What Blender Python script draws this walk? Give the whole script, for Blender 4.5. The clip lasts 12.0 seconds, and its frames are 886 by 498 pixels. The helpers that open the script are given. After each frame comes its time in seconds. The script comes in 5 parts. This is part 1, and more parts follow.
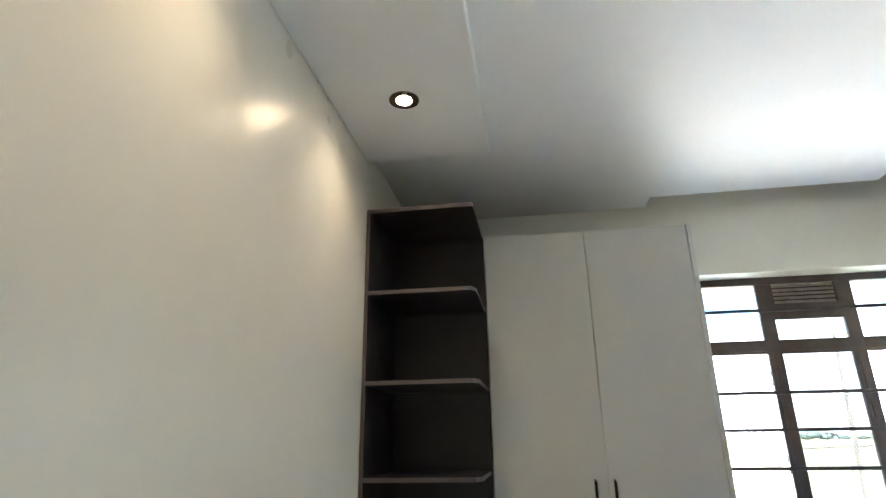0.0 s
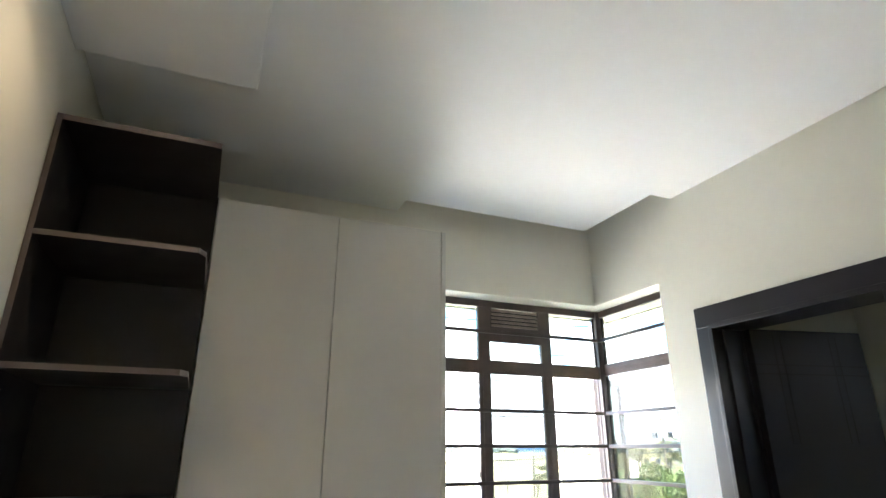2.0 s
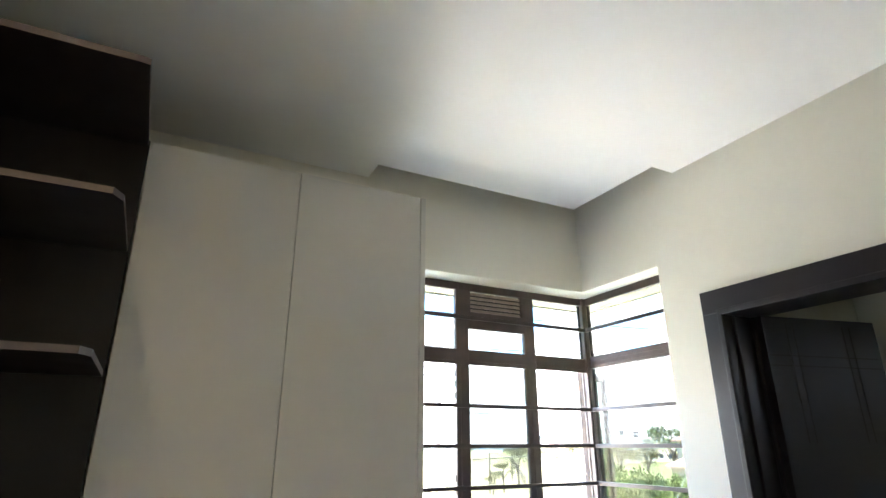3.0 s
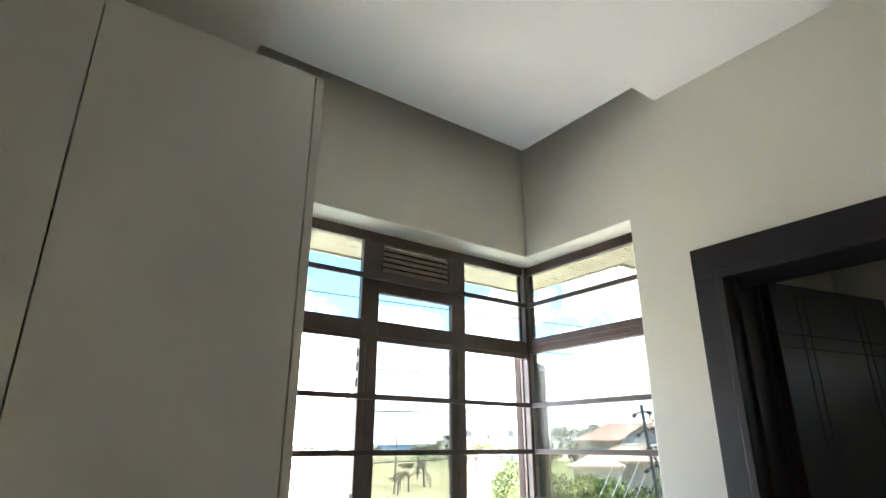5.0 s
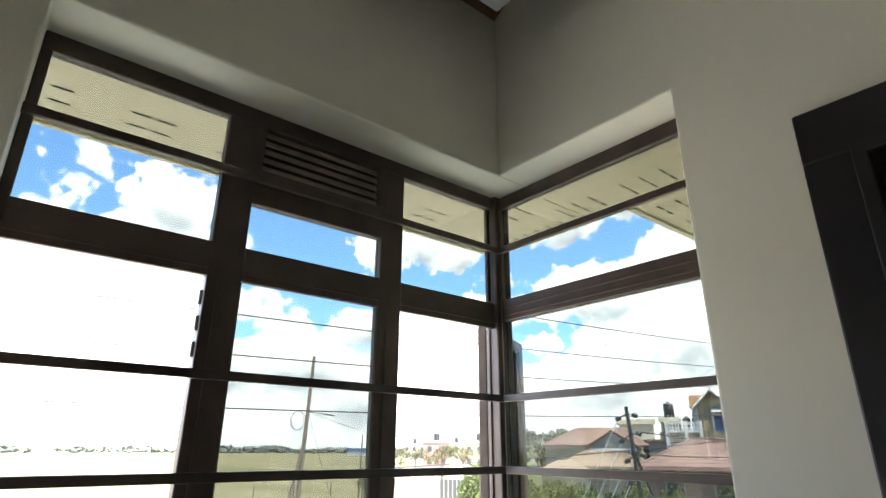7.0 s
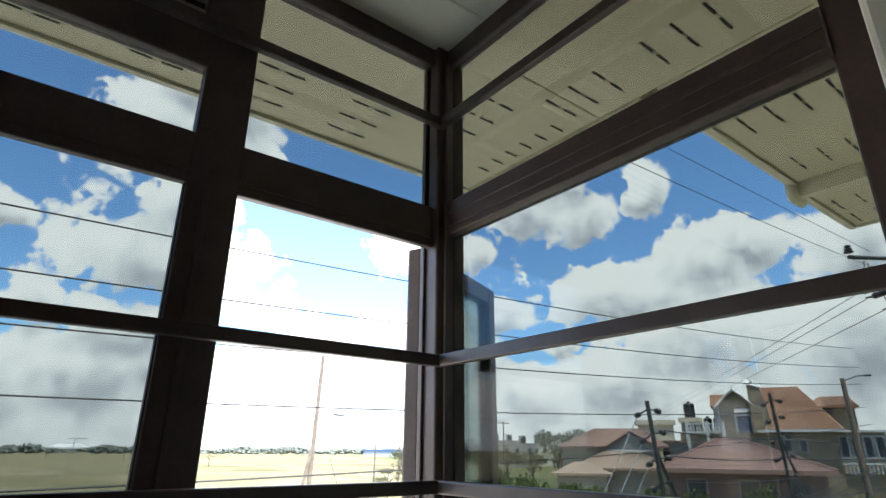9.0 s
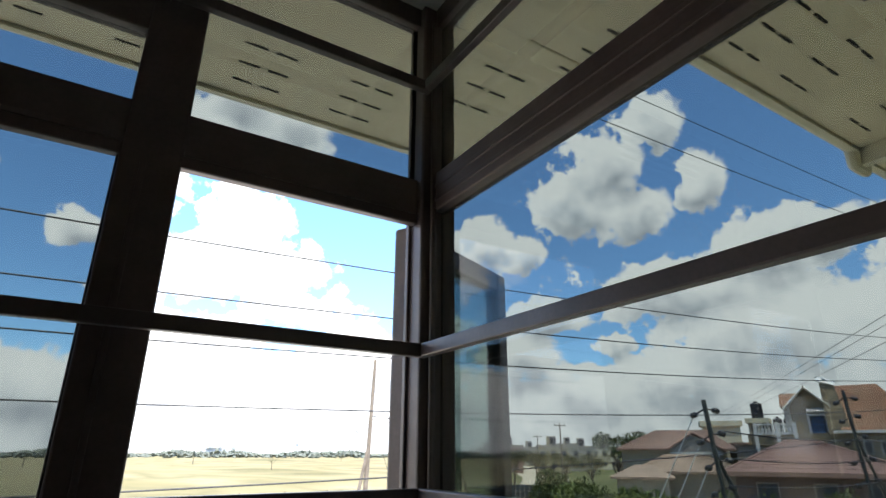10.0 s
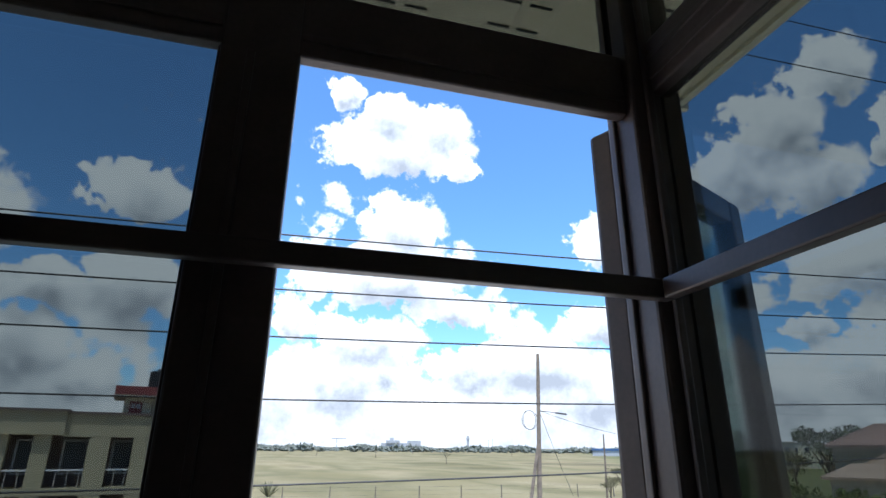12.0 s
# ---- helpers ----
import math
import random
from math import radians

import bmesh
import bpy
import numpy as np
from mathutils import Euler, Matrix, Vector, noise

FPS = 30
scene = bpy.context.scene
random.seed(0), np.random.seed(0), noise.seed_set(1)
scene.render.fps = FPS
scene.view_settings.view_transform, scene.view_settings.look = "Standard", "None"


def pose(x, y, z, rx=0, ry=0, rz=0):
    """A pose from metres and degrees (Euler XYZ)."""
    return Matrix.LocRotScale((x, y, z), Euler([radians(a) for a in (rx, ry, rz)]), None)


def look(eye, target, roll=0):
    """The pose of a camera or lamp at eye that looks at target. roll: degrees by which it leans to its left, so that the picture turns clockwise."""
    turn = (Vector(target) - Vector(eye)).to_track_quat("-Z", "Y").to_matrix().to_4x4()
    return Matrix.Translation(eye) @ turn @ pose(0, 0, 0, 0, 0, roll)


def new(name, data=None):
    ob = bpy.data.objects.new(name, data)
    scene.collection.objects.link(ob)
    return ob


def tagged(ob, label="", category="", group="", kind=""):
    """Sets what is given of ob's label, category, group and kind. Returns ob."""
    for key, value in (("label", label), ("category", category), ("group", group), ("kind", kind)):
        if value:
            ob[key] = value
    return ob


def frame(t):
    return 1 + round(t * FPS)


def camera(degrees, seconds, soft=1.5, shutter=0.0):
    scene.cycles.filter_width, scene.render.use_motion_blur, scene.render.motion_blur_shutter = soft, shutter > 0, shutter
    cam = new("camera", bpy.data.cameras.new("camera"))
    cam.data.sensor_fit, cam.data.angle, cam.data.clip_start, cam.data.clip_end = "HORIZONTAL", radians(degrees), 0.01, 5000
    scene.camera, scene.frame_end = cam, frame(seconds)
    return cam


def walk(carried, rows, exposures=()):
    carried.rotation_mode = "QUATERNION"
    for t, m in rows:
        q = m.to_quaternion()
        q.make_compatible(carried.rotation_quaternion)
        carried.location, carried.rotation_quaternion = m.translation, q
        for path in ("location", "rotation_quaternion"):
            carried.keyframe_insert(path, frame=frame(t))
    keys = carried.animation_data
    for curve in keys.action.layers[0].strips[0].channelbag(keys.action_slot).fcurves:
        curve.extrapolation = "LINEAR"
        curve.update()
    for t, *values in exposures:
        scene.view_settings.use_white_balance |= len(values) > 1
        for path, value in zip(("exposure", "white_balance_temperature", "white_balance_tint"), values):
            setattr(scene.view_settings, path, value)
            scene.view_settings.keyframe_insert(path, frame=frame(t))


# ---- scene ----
cam = camera(77.2, 12.0)
PATH = [
    (0, (0.423, 0.072, 1.467), (0.13, 1.941, 2.116), -0.9),
    (0.5, (0.351, 0.293, 1.448), (0.357, 2.179, 2.111), -1.0),
    (1, (0.336, 0.386, 1.448), (0.574, 2.253, 2.125), -0.9),
    (1.5, (0.258, 0.459, 1.486), (0.779, 2.27, 2.159), -0.3),
    (2, (0.233, 0.536, 1.48), (0.965, 2.271, 2.155), -0.0),
    (2.5, (0.267, 0.771, 1.472), (1.098, 2.463, 2.139), -0.0),
    (3, (0.324, 0.969, 1.492), (1.186, 2.645, 2.16), -0.1),
    (3.2, (0.328, 1.054, 1.483), (1.221, 2.714, 2.151), -0.3),
    (5, (0.775, 1.725, 1.519), (1.89, 3.246, 2.185), -0.0),
    (5.5, (0.966, 1.927, 1.502), (2.11, 3.422, 2.177), 0.1),
    (6, (1.092, 2.116, 1.53), (2.282, 3.573, 2.21), 0.2),
    (6.5, (1.272, 2.261, 1.529), (2.46, 3.72, 2.206), 0.4),
    (6.7, (1.364, 2.332, 1.54), (2.557, 3.788, 2.217), 0.3),
    (8.3, (1.857, 2.835, 1.561), (3.024, 4.311, 2.239), 0.8),
    (8.5, (1.929, 2.864, 1.551), (3.095, 4.34, 2.229), 0.8),
    (9, (2.165, 2.921, 1.549), (3.312, 4.411, 2.229), 0.4),
    (9.5, (2.287, 2.93, 1.554), (3.358, 4.473, 2.239), 0.2),
    (10, (2.338, 2.965, 1.549), (3.337, 4.554, 2.238), 0.2),
    (10.5, (2.427, 3.065, 1.548), (3.357, 4.7, 2.229), 0.3),
    (11, (2.449, 3.045, 1.542), (3.281, 4.731, 2.226), -0.1),
    (11.5, (2.422, 3.052, 1.536), (3.053, 4.821, 2.224), -0.2),
    (12, (2.411, 3.258, 1.547), (2.921, 5.072, 2.219), 0.5),
]
EXPOSURES = [(0, 5.4, 5950, 11), (0.5, 5.35, 6050, 11), (1, 5.2, 6150, 11), (1.5, 5.15, 6200, 11), (2, 5.1, 6250, 11), (2.5, 5.1, 6300, 11), (3.2, 5.1, 6350, 11), (5, 4.35, 6550, 10), (5.5, 4.1, 6650, 10), (6, 3.75, 6750, 10), (6.5, 3.5, 6800, 10), (6.7, 3.4, 6800, 10), (8.3, 2.53, 6500, 10), (8.5, 2.38, 6350, 10), (9.5, 1.98, 6350, 10), (10.5, 1.62, 6450, 10), (11.3, 1.24, 6200, 10), (12, 0.71, 5700, 10)]
walk(cam, [(t, look(eye, target, roll)) for t, eye, target, roll in PATH], EXPOSURES)

# ---- world and sun ----
SUN_EL, SUN_AZ = 72.0, 190.0


def nd(tree, kind, operation="", clamp=False, data_type="", blend=""):
    n = tree.nodes.new(kind)
    if operation:
        n.operation = operation
    if clamp:
        n.use_clamp = True
    if data_type:
        n.data_type = data_type
    if blend:
        n.blend_type = blend
    return n


def maths(tree, op, a, b=None, c=None, clamp=False):
    n = nd(tree, "ShaderNodeMath", operation=op, clamp=clamp)
    for i, v in enumerate((a, b, c)):
        if v is None:
            continue
        if isinstance(v, (int, float)):
            n.inputs[i].default_value = v
        else:
            tree.links.new(v, n.inputs[i])
    return n.outputs[0]


def ramp(tree, fac, stops):
    n = nd(tree, "ShaderNodeValToRGB")
    e = n.color_ramp.elements
    while len(e) < len(stops):
        e.new(0.5)
    for i, (p, c) in enumerate(stops):
        e[i].position = p
        e[i].color = (*c, 1) if isinstance(c, tuple) else (c, c, c, 1)
    tree.links.new(fac, n.inputs[0])
    return n.outputs[0]


def mixed(tree, fac, a, b, blend="MIX"):
    n = nd(tree, "ShaderNodeMix", data_type="RGBA", blend=blend)
    for i, v in ((0, fac), (6, a), (7, b)):
        if isinstance(v, (int, float)):
            n.inputs[i].default_value = v
        elif isinstance(v, tuple):
            n.inputs[i].default_value = (*v, 1)
        else:
            tree.links.new(v, n.inputs[i])
    return n.outputs[2]


# cumulus clouds: azimuth and elevation of the middle, half width and half height, in degrees
CLOUDS_AHEAD = [
    (10.0, 29.8, 9.1, 3.0), (4.1, 34.7, 1.9, 1.6), (9.2, 33.2, 3.5, 2.2), (15.0, 32.0, 3.9, 2.4), (11.0, 22.2, 5.1, 2.8), (9.7, 17.2, 10.5, 3.4),
    (33.3, 20.2, 4.2, 2.6), (16.1, 13.2, 4.5, 1.5), (31.9, 11.4, 4.1, 1.9), (0.5, 11.9, 1.9, 2.4), (7.4, 10.3, 6.4, 2.3), (4.8, 6.9, 7.2, 3.4),
    (17.9, 7.6, 4.8, 1.8), (25.3, 7.9, 6.7, 2.6), (30.0, 5.4, 6.9, 3.2), (9.9, 6.7, 2.6, 1.4), (17.5, 28.0, 2.4, 1.2),
]
CLOUDS_ASIDE = [
    (55.1, 30.9, 3.8, 2.6), (50.5, 28.0, 3.9, 3.1), (46.5, 24.2, 4.4, 3.4), (51.8, 22.8, 4.6, 2.9), (59.3, 24.7, 2.7, 2.5), (36.5, 20.6, 3.8, 2.5),
    (40.4, 19.4, 2.9, 2.0), (64.0, 17.6, 5.5, 3.0), (68.0, 18.4, 4.0, 2.2), (54.9, 15.1, 7.9, 2.7), (42.9, 13.0, 4.2, 1.7), (62.2, 11.2, 9.3, 4.3),
    (49.1, 9.9, 2.1, 1.1), (39.8, 9.2, 4.2, 2.8), (46.0, 5.5, 5.8, 2.6), (54.7, 6.8, 6.6, 3.2), (75.3, 17.0, 4.0, 3.0), (74.0, 10.0, 7.0, 5.0),
]
CLOUDS_BEHIND = [(-14.7, 22.1, 4.4, 2.4), (-13.7, 14.0, 5.2, 3.2), (-21.3, 12.8, 3.8, 2.2), (-21.3, 8.1, 3.2, 2.8), (-16.9, 5.2, 2.2, 1.5), (-3.0, 18.4, 2.4, 1.8), (-4.0, 5.0, 8.0, 3.0), (-30.0, 18.0, 7.0, 4.0)]
world = bpy.data.worlds.new("sky")
scene.world = world
world.use_nodes = True
wt = world.node_tree
wt.nodes.clear()
sky = nd(wt, "ShaderNodeTexSky")
sky.sky_type, sky.sun_disc, sky.sun_elevation, sky.sun_rotation = "NISHITA", False, radians(SUN_EL), radians(SUN_AZ)
sky.air_density, sky.dust_density, sky.ozone_density = 1.0, 0.2, 3.0
way = nd(wt, "ShaderNodeTexCoord").outputs["Generated"]
xyz = nd(wt, "ShaderNodeSeparateXYZ")
wt.links.new(way, xyz.inputs[0])
az = maths(wt, "MULTIPLY", maths(wt, "ARCTAN2", xyz.outputs[0], xyz.outputs[1]), 57.2958)
el = maths(wt, "MULTIPLY", maths(wt, "ARCSINE", xyz.outputs[2]), 57.2958)


def sky_noise(scale, detail, rough):
    n = nd(wt, "ShaderNodeTexNoise")
    n.inputs["Scale"].default_value, n.inputs["Detail"].default_value, n.inputs["Roughness"].default_value = scale, detail, rough
    wt.links.new(way, n.inputs["Vector"])
    return n


billow = sky_noise(20.0, 10.0, 0.6)
wide = sky_noise(3.2, 5.0, 0.5)
puff = sky_noise(48.0, 8.0, 0.6)
sep = nd(wt, "ShaderNodeSeparateColor")
wt.links.new(billow.outputs["Color"], sep.inputs[0])
az_w = maths(wt, "ADD", az, maths(wt, "MULTIPLY", maths(wt, "SUBTRACT", sep.outputs[0], 0.5), 6.0))
el_w = maths(wt, "ADD", el, maths(wt, "MULTIPLY", maths(wt, "SUBTRACT", sep.outputs[1], 0.5), 4.5))
place = nd(wt, "ShaderNodeCombineXYZ")
wt.links.new(az_w, place.inputs[0])
wt.links.new(el_w, place.inputs[1])
field = maths(wt, "ADD", maths(wt, "MULTIPLY", el, -0.11), 0.95)
field = maths(wt, "MAXIMUM", field, maths(wt, "MULTIPLY", maths(wt, "SUBTRACT", wide.outputs[0], 0.60), 5.0))
under = maths(wt, "ADD", maths(wt, "MULTIPLY", el, -0.07), 0.47)
for a, e, w, h in CLOUDS_AHEAD + CLOUDS_ASIDE + CLOUDS_BEHIND:
    sub = nd(wt, "ShaderNodeVectorMath", operation="SUBTRACT")
    wt.links.new(place.outputs[0], sub.inputs[0])
    sub.inputs[1].default_value = (a, e, 0)
    div = nd(wt, "ShaderNodeVectorMath", operation="MULTIPLY")
    wt.links.new(sub.outputs[0], div.inputs[0])
    div.inputs[1].default_value = (1 / w, 1 / h, 0)
    size = nd(wt, "ShaderNodeVectorMath", operation="LENGTH")
    wt.links.new(div.outputs[0], size.inputs[0])
    field = maths(wt, "SMOOTH_MAX", field, maths(wt, "SUBTRACT", 1.12, size.outputs["Value"]), 0.12)
    low = nd(wt, "ShaderNodeVectorMath", operation="ADD")
    wt.links.new(div.outputs[0], low.inputs[0])
    low.inputs[1].default_value = (-0.12, 0.78, 0)
    deep = nd(wt, "ShaderNodeVectorMath", operation="LENGTH")
    wt.links.new(low.outputs[0], deep.inputs[0])
    under = maths(wt, "SMOOTH_MAX", under, maths(wt, "SUBTRACT", 1.0, deep.outputs["Value"]), 0.2)
dense = maths(wt, "ADD", field, maths(wt, "MULTIPLY", maths(wt, "SUBTRACT", billow.outputs[0], 0.5), 1.5))
dense = maths(wt, "ADD", dense, maths(wt, "MULTIPLY", maths(wt, "SUBTRACT", puff.outputs[0], 0.5), 0.4))
cover = nd(wt, "ShaderNodeMapRange")
cover.interpolation_type = "SMOOTHSTEP"
wt.links.new(dense, cover.inputs[0])
cover.inputs[1].default_value, cover.inputs[2].default_value = 0.0, 0.2
above = maths(wt, "GREATER_THAN", el, -1.0)
shade = maths(wt, "ADD", under, maths(wt, "MULTIPLY", maths(wt, "SUBTRACT", sep.outputs[2], 0.5), 1.1))
shade = maths(wt, "ADD", shade, maths(wt, "MULTIPLY", maths(wt, "SUBTRACT", wide.outputs[0], 0.5), 0.8))
shade = maths(wt, "ADD", shade, maths(wt, "MULTIPLY", maths(wt, "SUBTRACT", puff.outputs[0], 0.5), 0.8))
cloud = ramp(wt, shade, [(0.0, (1.06, 1.06, 1.05)), (0.35, (0.88, 0.90, 0.92)), (0.72, (0.62, 0.65, 0.69)), (1.0, (0.46, 0.49, 0.54))])
clear = nd(wt, "ShaderNodeVectorMath", operation="SCALE")
blue = mixed(wt, 1.0, sky.outputs[0], (0.79, 1.0, 1.13), "MULTIPLY")
wt.links.new(blue, clear.inputs[0])
clear.inputs["Scale"].default_value = 0.15
lit = nd(wt, "ShaderNodeVectorMath", operation="SCALE")
wt.links.new(cloud, lit.inputs[0])
lit.inputs["Scale"].default_value = 0.86
back = nd(wt, "ShaderNodeBackground")
wt.links.new(mixed(wt, maths(wt, "MULTIPLY", cover.outputs[0], above), clear.outputs[0], lit.outputs[0]), back.inputs[0])
wt.links.new(back.outputs[0], nd(wt, "ShaderNodeOutputWorld").inputs[0])

sun = new("sun", bpy.data.lights.new("sun", "SUN"))
sun.data.energy, sun.data.angle, sun.data.color = 4.8, radians(0.53), (1.0, 0.95, 0.87)
_a, _e = radians(SUN_AZ), radians(SUN_EL)
sun.matrix_world = look((math.sin(_a) * math.cos(_e) * 40, math.cos(_a) * math.cos(_e) * 40, math.sin(_e) * 40), (0, 0, 0))

# ---- materials ----
def material(name, base, rough=0.6, metal=0.0, spots=0.0, scale=6.0, bump=0.0, bump_scale=120.0, second=None, vary=0.0, spec=0.5):
    """A painted, wooden or mineral surface: a base colour broken up at two scales, with a fine relief."""
    m = bpy.data.materials.new(name)
    m.use_nodes = True
    t = m.node_tree
    b = t.nodes["Principled BSDF"]
    b.inputs["Roughness"].default_value, b.inputs["Metallic"].default_value = rough, metal
    b.inputs["Specular IOR Level"].default_value = spec
    co = nd(t, "ShaderNodeTexCoord").outputs["Object"]
    big, fine = nd(t, "ShaderNodeTexNoise"), nd(t, "ShaderNodeTexNoise")
    for n, s, d in ((big, scale, 4.0), (fine, scale * 14, 5.0)):
        n.inputs["Scale"].default_value, n.inputs["Detail"].default_value = s, d
        t.links.new(co, n.inputs["Vector"])
    dark = second or tuple(c * (1 - spots) for c in base)
    col = mixed(t, ramp(t, big.outputs[0], [(0.32, 0.0), (0.68, 1.0)]), base, dark)
    col = mixed(t, maths(t, "MULTIPLY", ramp(t, fine.outputs[0], [(0.35, 0.0), (0.7, 1.0)]), 0.35), col, tuple(c * (1 - spots) for c in dark))
    if vary:
        info = nd(t, "ShaderNodeObjectInfo").outputs["Random"]
        col = mixed(t, maths(t, "MULTIPLY", info, vary), col, tuple(c * 0.45 for c in base))
    t.links.new(col, b.inputs["Base Color"])
    t.links.new(maths(t, "ADD", maths(t, "MULTIPLY", maths(t, "SUBTRACT", big.outputs[0], 0.5), 0.16), rough), b.inputs["Roughness"])
    if bump:
        rel = nd(t, "ShaderNodeTexNoise")
        rel.inputs["Scale"].default_value, rel.inputs["Detail"].default_value = bump_scale, 3.0
        t.links.new(co, rel.inputs["Vector"])
        bp = nd(t, "ShaderNodeBump")
        bp.inputs["Strength"].default_value, bp.inputs["Distance"].default_value = bump, 0.002
        t.links.new(rel.outputs[0], bp.inputs["Height"])
        t.links.new(bp.outputs[0], b.inputs["Normal"])
    return m


def glazing(name, tint, gloss):
    """Thin window glass: a tinted clear pane with a sharp reflection."""
    m = bpy.data.materials.new(name)
    m.use_nodes = True
    t = m.node_tree
    t.nodes.remove(t.nodes["Principled BSDF"])
    see, shine = nd(t, "ShaderNodeBsdfTransparent"), nd(t, "ShaderNodeBsdfGlossy")
    see.inputs[0].default_value = (*tint, 1)
    shine.inputs["Roughness"].default_value = 0.02
    fr = nd(t, "ShaderNodeLayerWeight")
    mx = nd(t, "ShaderNodeMixShader")
    edge = maths(t, "POWER", fr.outputs["Facing"], 4.0)
    t.links.new(maths(t, "MULTIPLY", maths(t, "ADD", maths(t, "MULTIPLY", edge, 0.8), 0.018), gloss, clamp=True), mx.inputs[0])
    t.links.new(see.outputs[0], mx.inputs[1])
    t.links.new(shine.outputs[0], mx.inputs[2])
    t.links.new(mx.outputs[0], t.nodes["Material Output"].inputs[0])
    return m


def glow(name, color, power):
    m = bpy.data.materials.new(name)
    m.use_nodes = True
    b = m.node_tree.nodes["Principled BSDF"]
    b.inputs["Emission Color"].default_value, b.inputs["Emission Strength"].default_value = (*color, 1), power
    return m


WALL = material("wall_paint", (0.75, 0.73, 0.65), 0.30, spots=0.03, scale=1.3, bump=0.04, bump_scale=160, spec=0.2)
CEILING = material("ceiling_paint", (0.80, 0.80, 0.79), 0.75, spots=0.025, scale=1.1, bump=0.05, bump_scale=90)
FLOOR = material("floor_tile", (0.70, 0.67, 0.61), 0.3, spots=0.08, scale=2.0)
DOORPAINT = material("wardrobe_laminate", (0.62, 0.61, 0.57), 0.40, spots=0.025, scale=2.0, bump=0.03, bump_scale=220)
WENGE = material("wenge_laminate", (0.016, 0.011, 0.012), 0.5, spots=0.3, scale=7.0, bump=0.06, bump_scale=140)
EDGING = material("edge_band", (0.115, 0.092, 0.088), 0.42, spots=0.2, scale=9.0)
ESPRESSO = material("espresso_wood", (0.014, 0.012, 0.017), 0.34, spots=0.22, scale=5.0, bump=0.05, bump_scale=90)
BRONZE = material("brown_aluminium", (0.092, 0.065, 0.058), 0.42, metal=0.15, spots=0.35, scale=11.0, bump=0.04, bump_scale=200)
# slats paler than the frame, the light on them put into the colour
SLAT = material("lit_vent_slat_metal", (0.36, 0.28, 0.245), 0.45, metal=0.1, spots=0.3, scale=16.0)
BAR = material("painted_steel_bar", (0.075, 0.054, 0.048), 0.40, metal=0.1, spots=0.35, scale=14.0, bump=0.06, bump_scale=180)
BLACK = material("black_metal", (0.012, 0.012, 0.013), 0.35, metal=0.4, spots=0.2)
STEEL = material("hinge_steel", (0.35, 0.34, 0.33), 0.35, metal=0.9, spots=0.2)
TINTED = glazing("tinted_glass", (0.40, 0.424, 0.417), 1.0)
SASHGLASS = glazing("tinted_sash_glass", (0.50, 0.575, 0.555), 1.1)
SOFFIT = material("cream_soffit", (0.72, 0.64, 0.46), 0.5, spots=0.05, scale=2.5, bump=0.04)
SLOT = material("dark_slot", (0.02, 0.018, 0.015), 0.8)
GUTTER = material("cream_gutter", (0.74, 0.69, 0.53), 0.4, spots=0.08, scale=6.0)
RENDERED = material("outer_render", (0.62, 0.59, 0.48), 0.85, spots=0.1, scale=2.0, bump=0.2, bump_scale=60)
BULB = glow("lamp_glow", (1.0, 0.80, 0.52), 8.0)
CHROME = material("lamp_ring", (0.32, 0.24, 0.17), 0.25, metal=0.8, spots=0.1)


# ---- building helpers ----
ORIGIN = {}


def box(bm, x0, x1, y0, y1, z0, z1, m=None):
    v = [bm.verts.new((x, y, z)) for x in (x0, x1) for y in (y0, y1) for z in (z0, z1)]
    if m is not None:
        for q in v:
            q.co = m @ q.co
    for f in ((0, 1, 3, 2), (4, 6, 7, 5), (0, 4, 5, 1), (2, 3, 7, 6), (0, 2, 6, 4), (1, 5, 7, 3)):
        bm.faces.new([v[i] for i in f])
    return v


def rounded(x0, x1, y0, y1, z0, z1, r=0.002, m=None):
    bm = bmesh.new()
    box(bm, x0, x1, y0, y1, z0, z1)
    if r:
        bmesh.ops.bevel(bm, geom=bm.edges[:], offset=r, segments=2, profile=0.5, affect="EDGES")
    if m is not None:
        bm.transform(m)
    return bm


def tube(bm, pts, radius, sides=8, ends=True):
    """A round bar along a line of points; radius is one number or one for each point."""
    pts = [Vector(p) for p in pts]
    rads = radius if isinstance(radius, (list, tuple)) else [radius] * len(pts)
    rings = []
    for i, p in enumerate(pts):
        d = (pts[min(i + 1, len(pts) - 1)] - pts[max(i - 1, 0)]).normalized()
        up = Vector((0, 0, 1)) if abs(d.z) < 0.9 else Vector((1, 0, 0))
        a = d.cross(up).normalized()
        b = d.cross(a)
        rings.append([bm.verts.new(p + (a * math.cos(k * math.tau / sides) + b * math.sin(k * math.tau / sides)) * rads[i]) for k in range(sides)])
    for r, s in zip(rings, rings[1:]):
        for k in range(sides):
            bm.faces.new((r[k], r[(k + 1) % sides], s[(k + 1) % sides], s[k]))
    if ends:
        bm.faces.new(rings[0][::-1])
        bm.faces.new(rings[-1])
    return bm


def profile_run(outline, start, run, side, up=(0, 0, 1)):
    """A moulding: an outline (side, up) carried from start along run."""
    bm = bmesh.new()
    s, u, d = Vector(side), Vector(up), Vector(run)
    a = [bm.verts.new(Vector(start) + s * p + u * q) for p, q in outline]
    b = [bm.verts.new(v.co + d) for v in a]
    n = len(a)
    for i in range(n):
        bm.faces.new((a[i], a[(i + 1) % n], b[(i + 1) % n], b[i]))
    bm.faces.new(a[::-1])
    bm.faces.new(b)
    bmesh.ops.recalc_face_normals(bm, faces=bm.faces[:])
    return bm


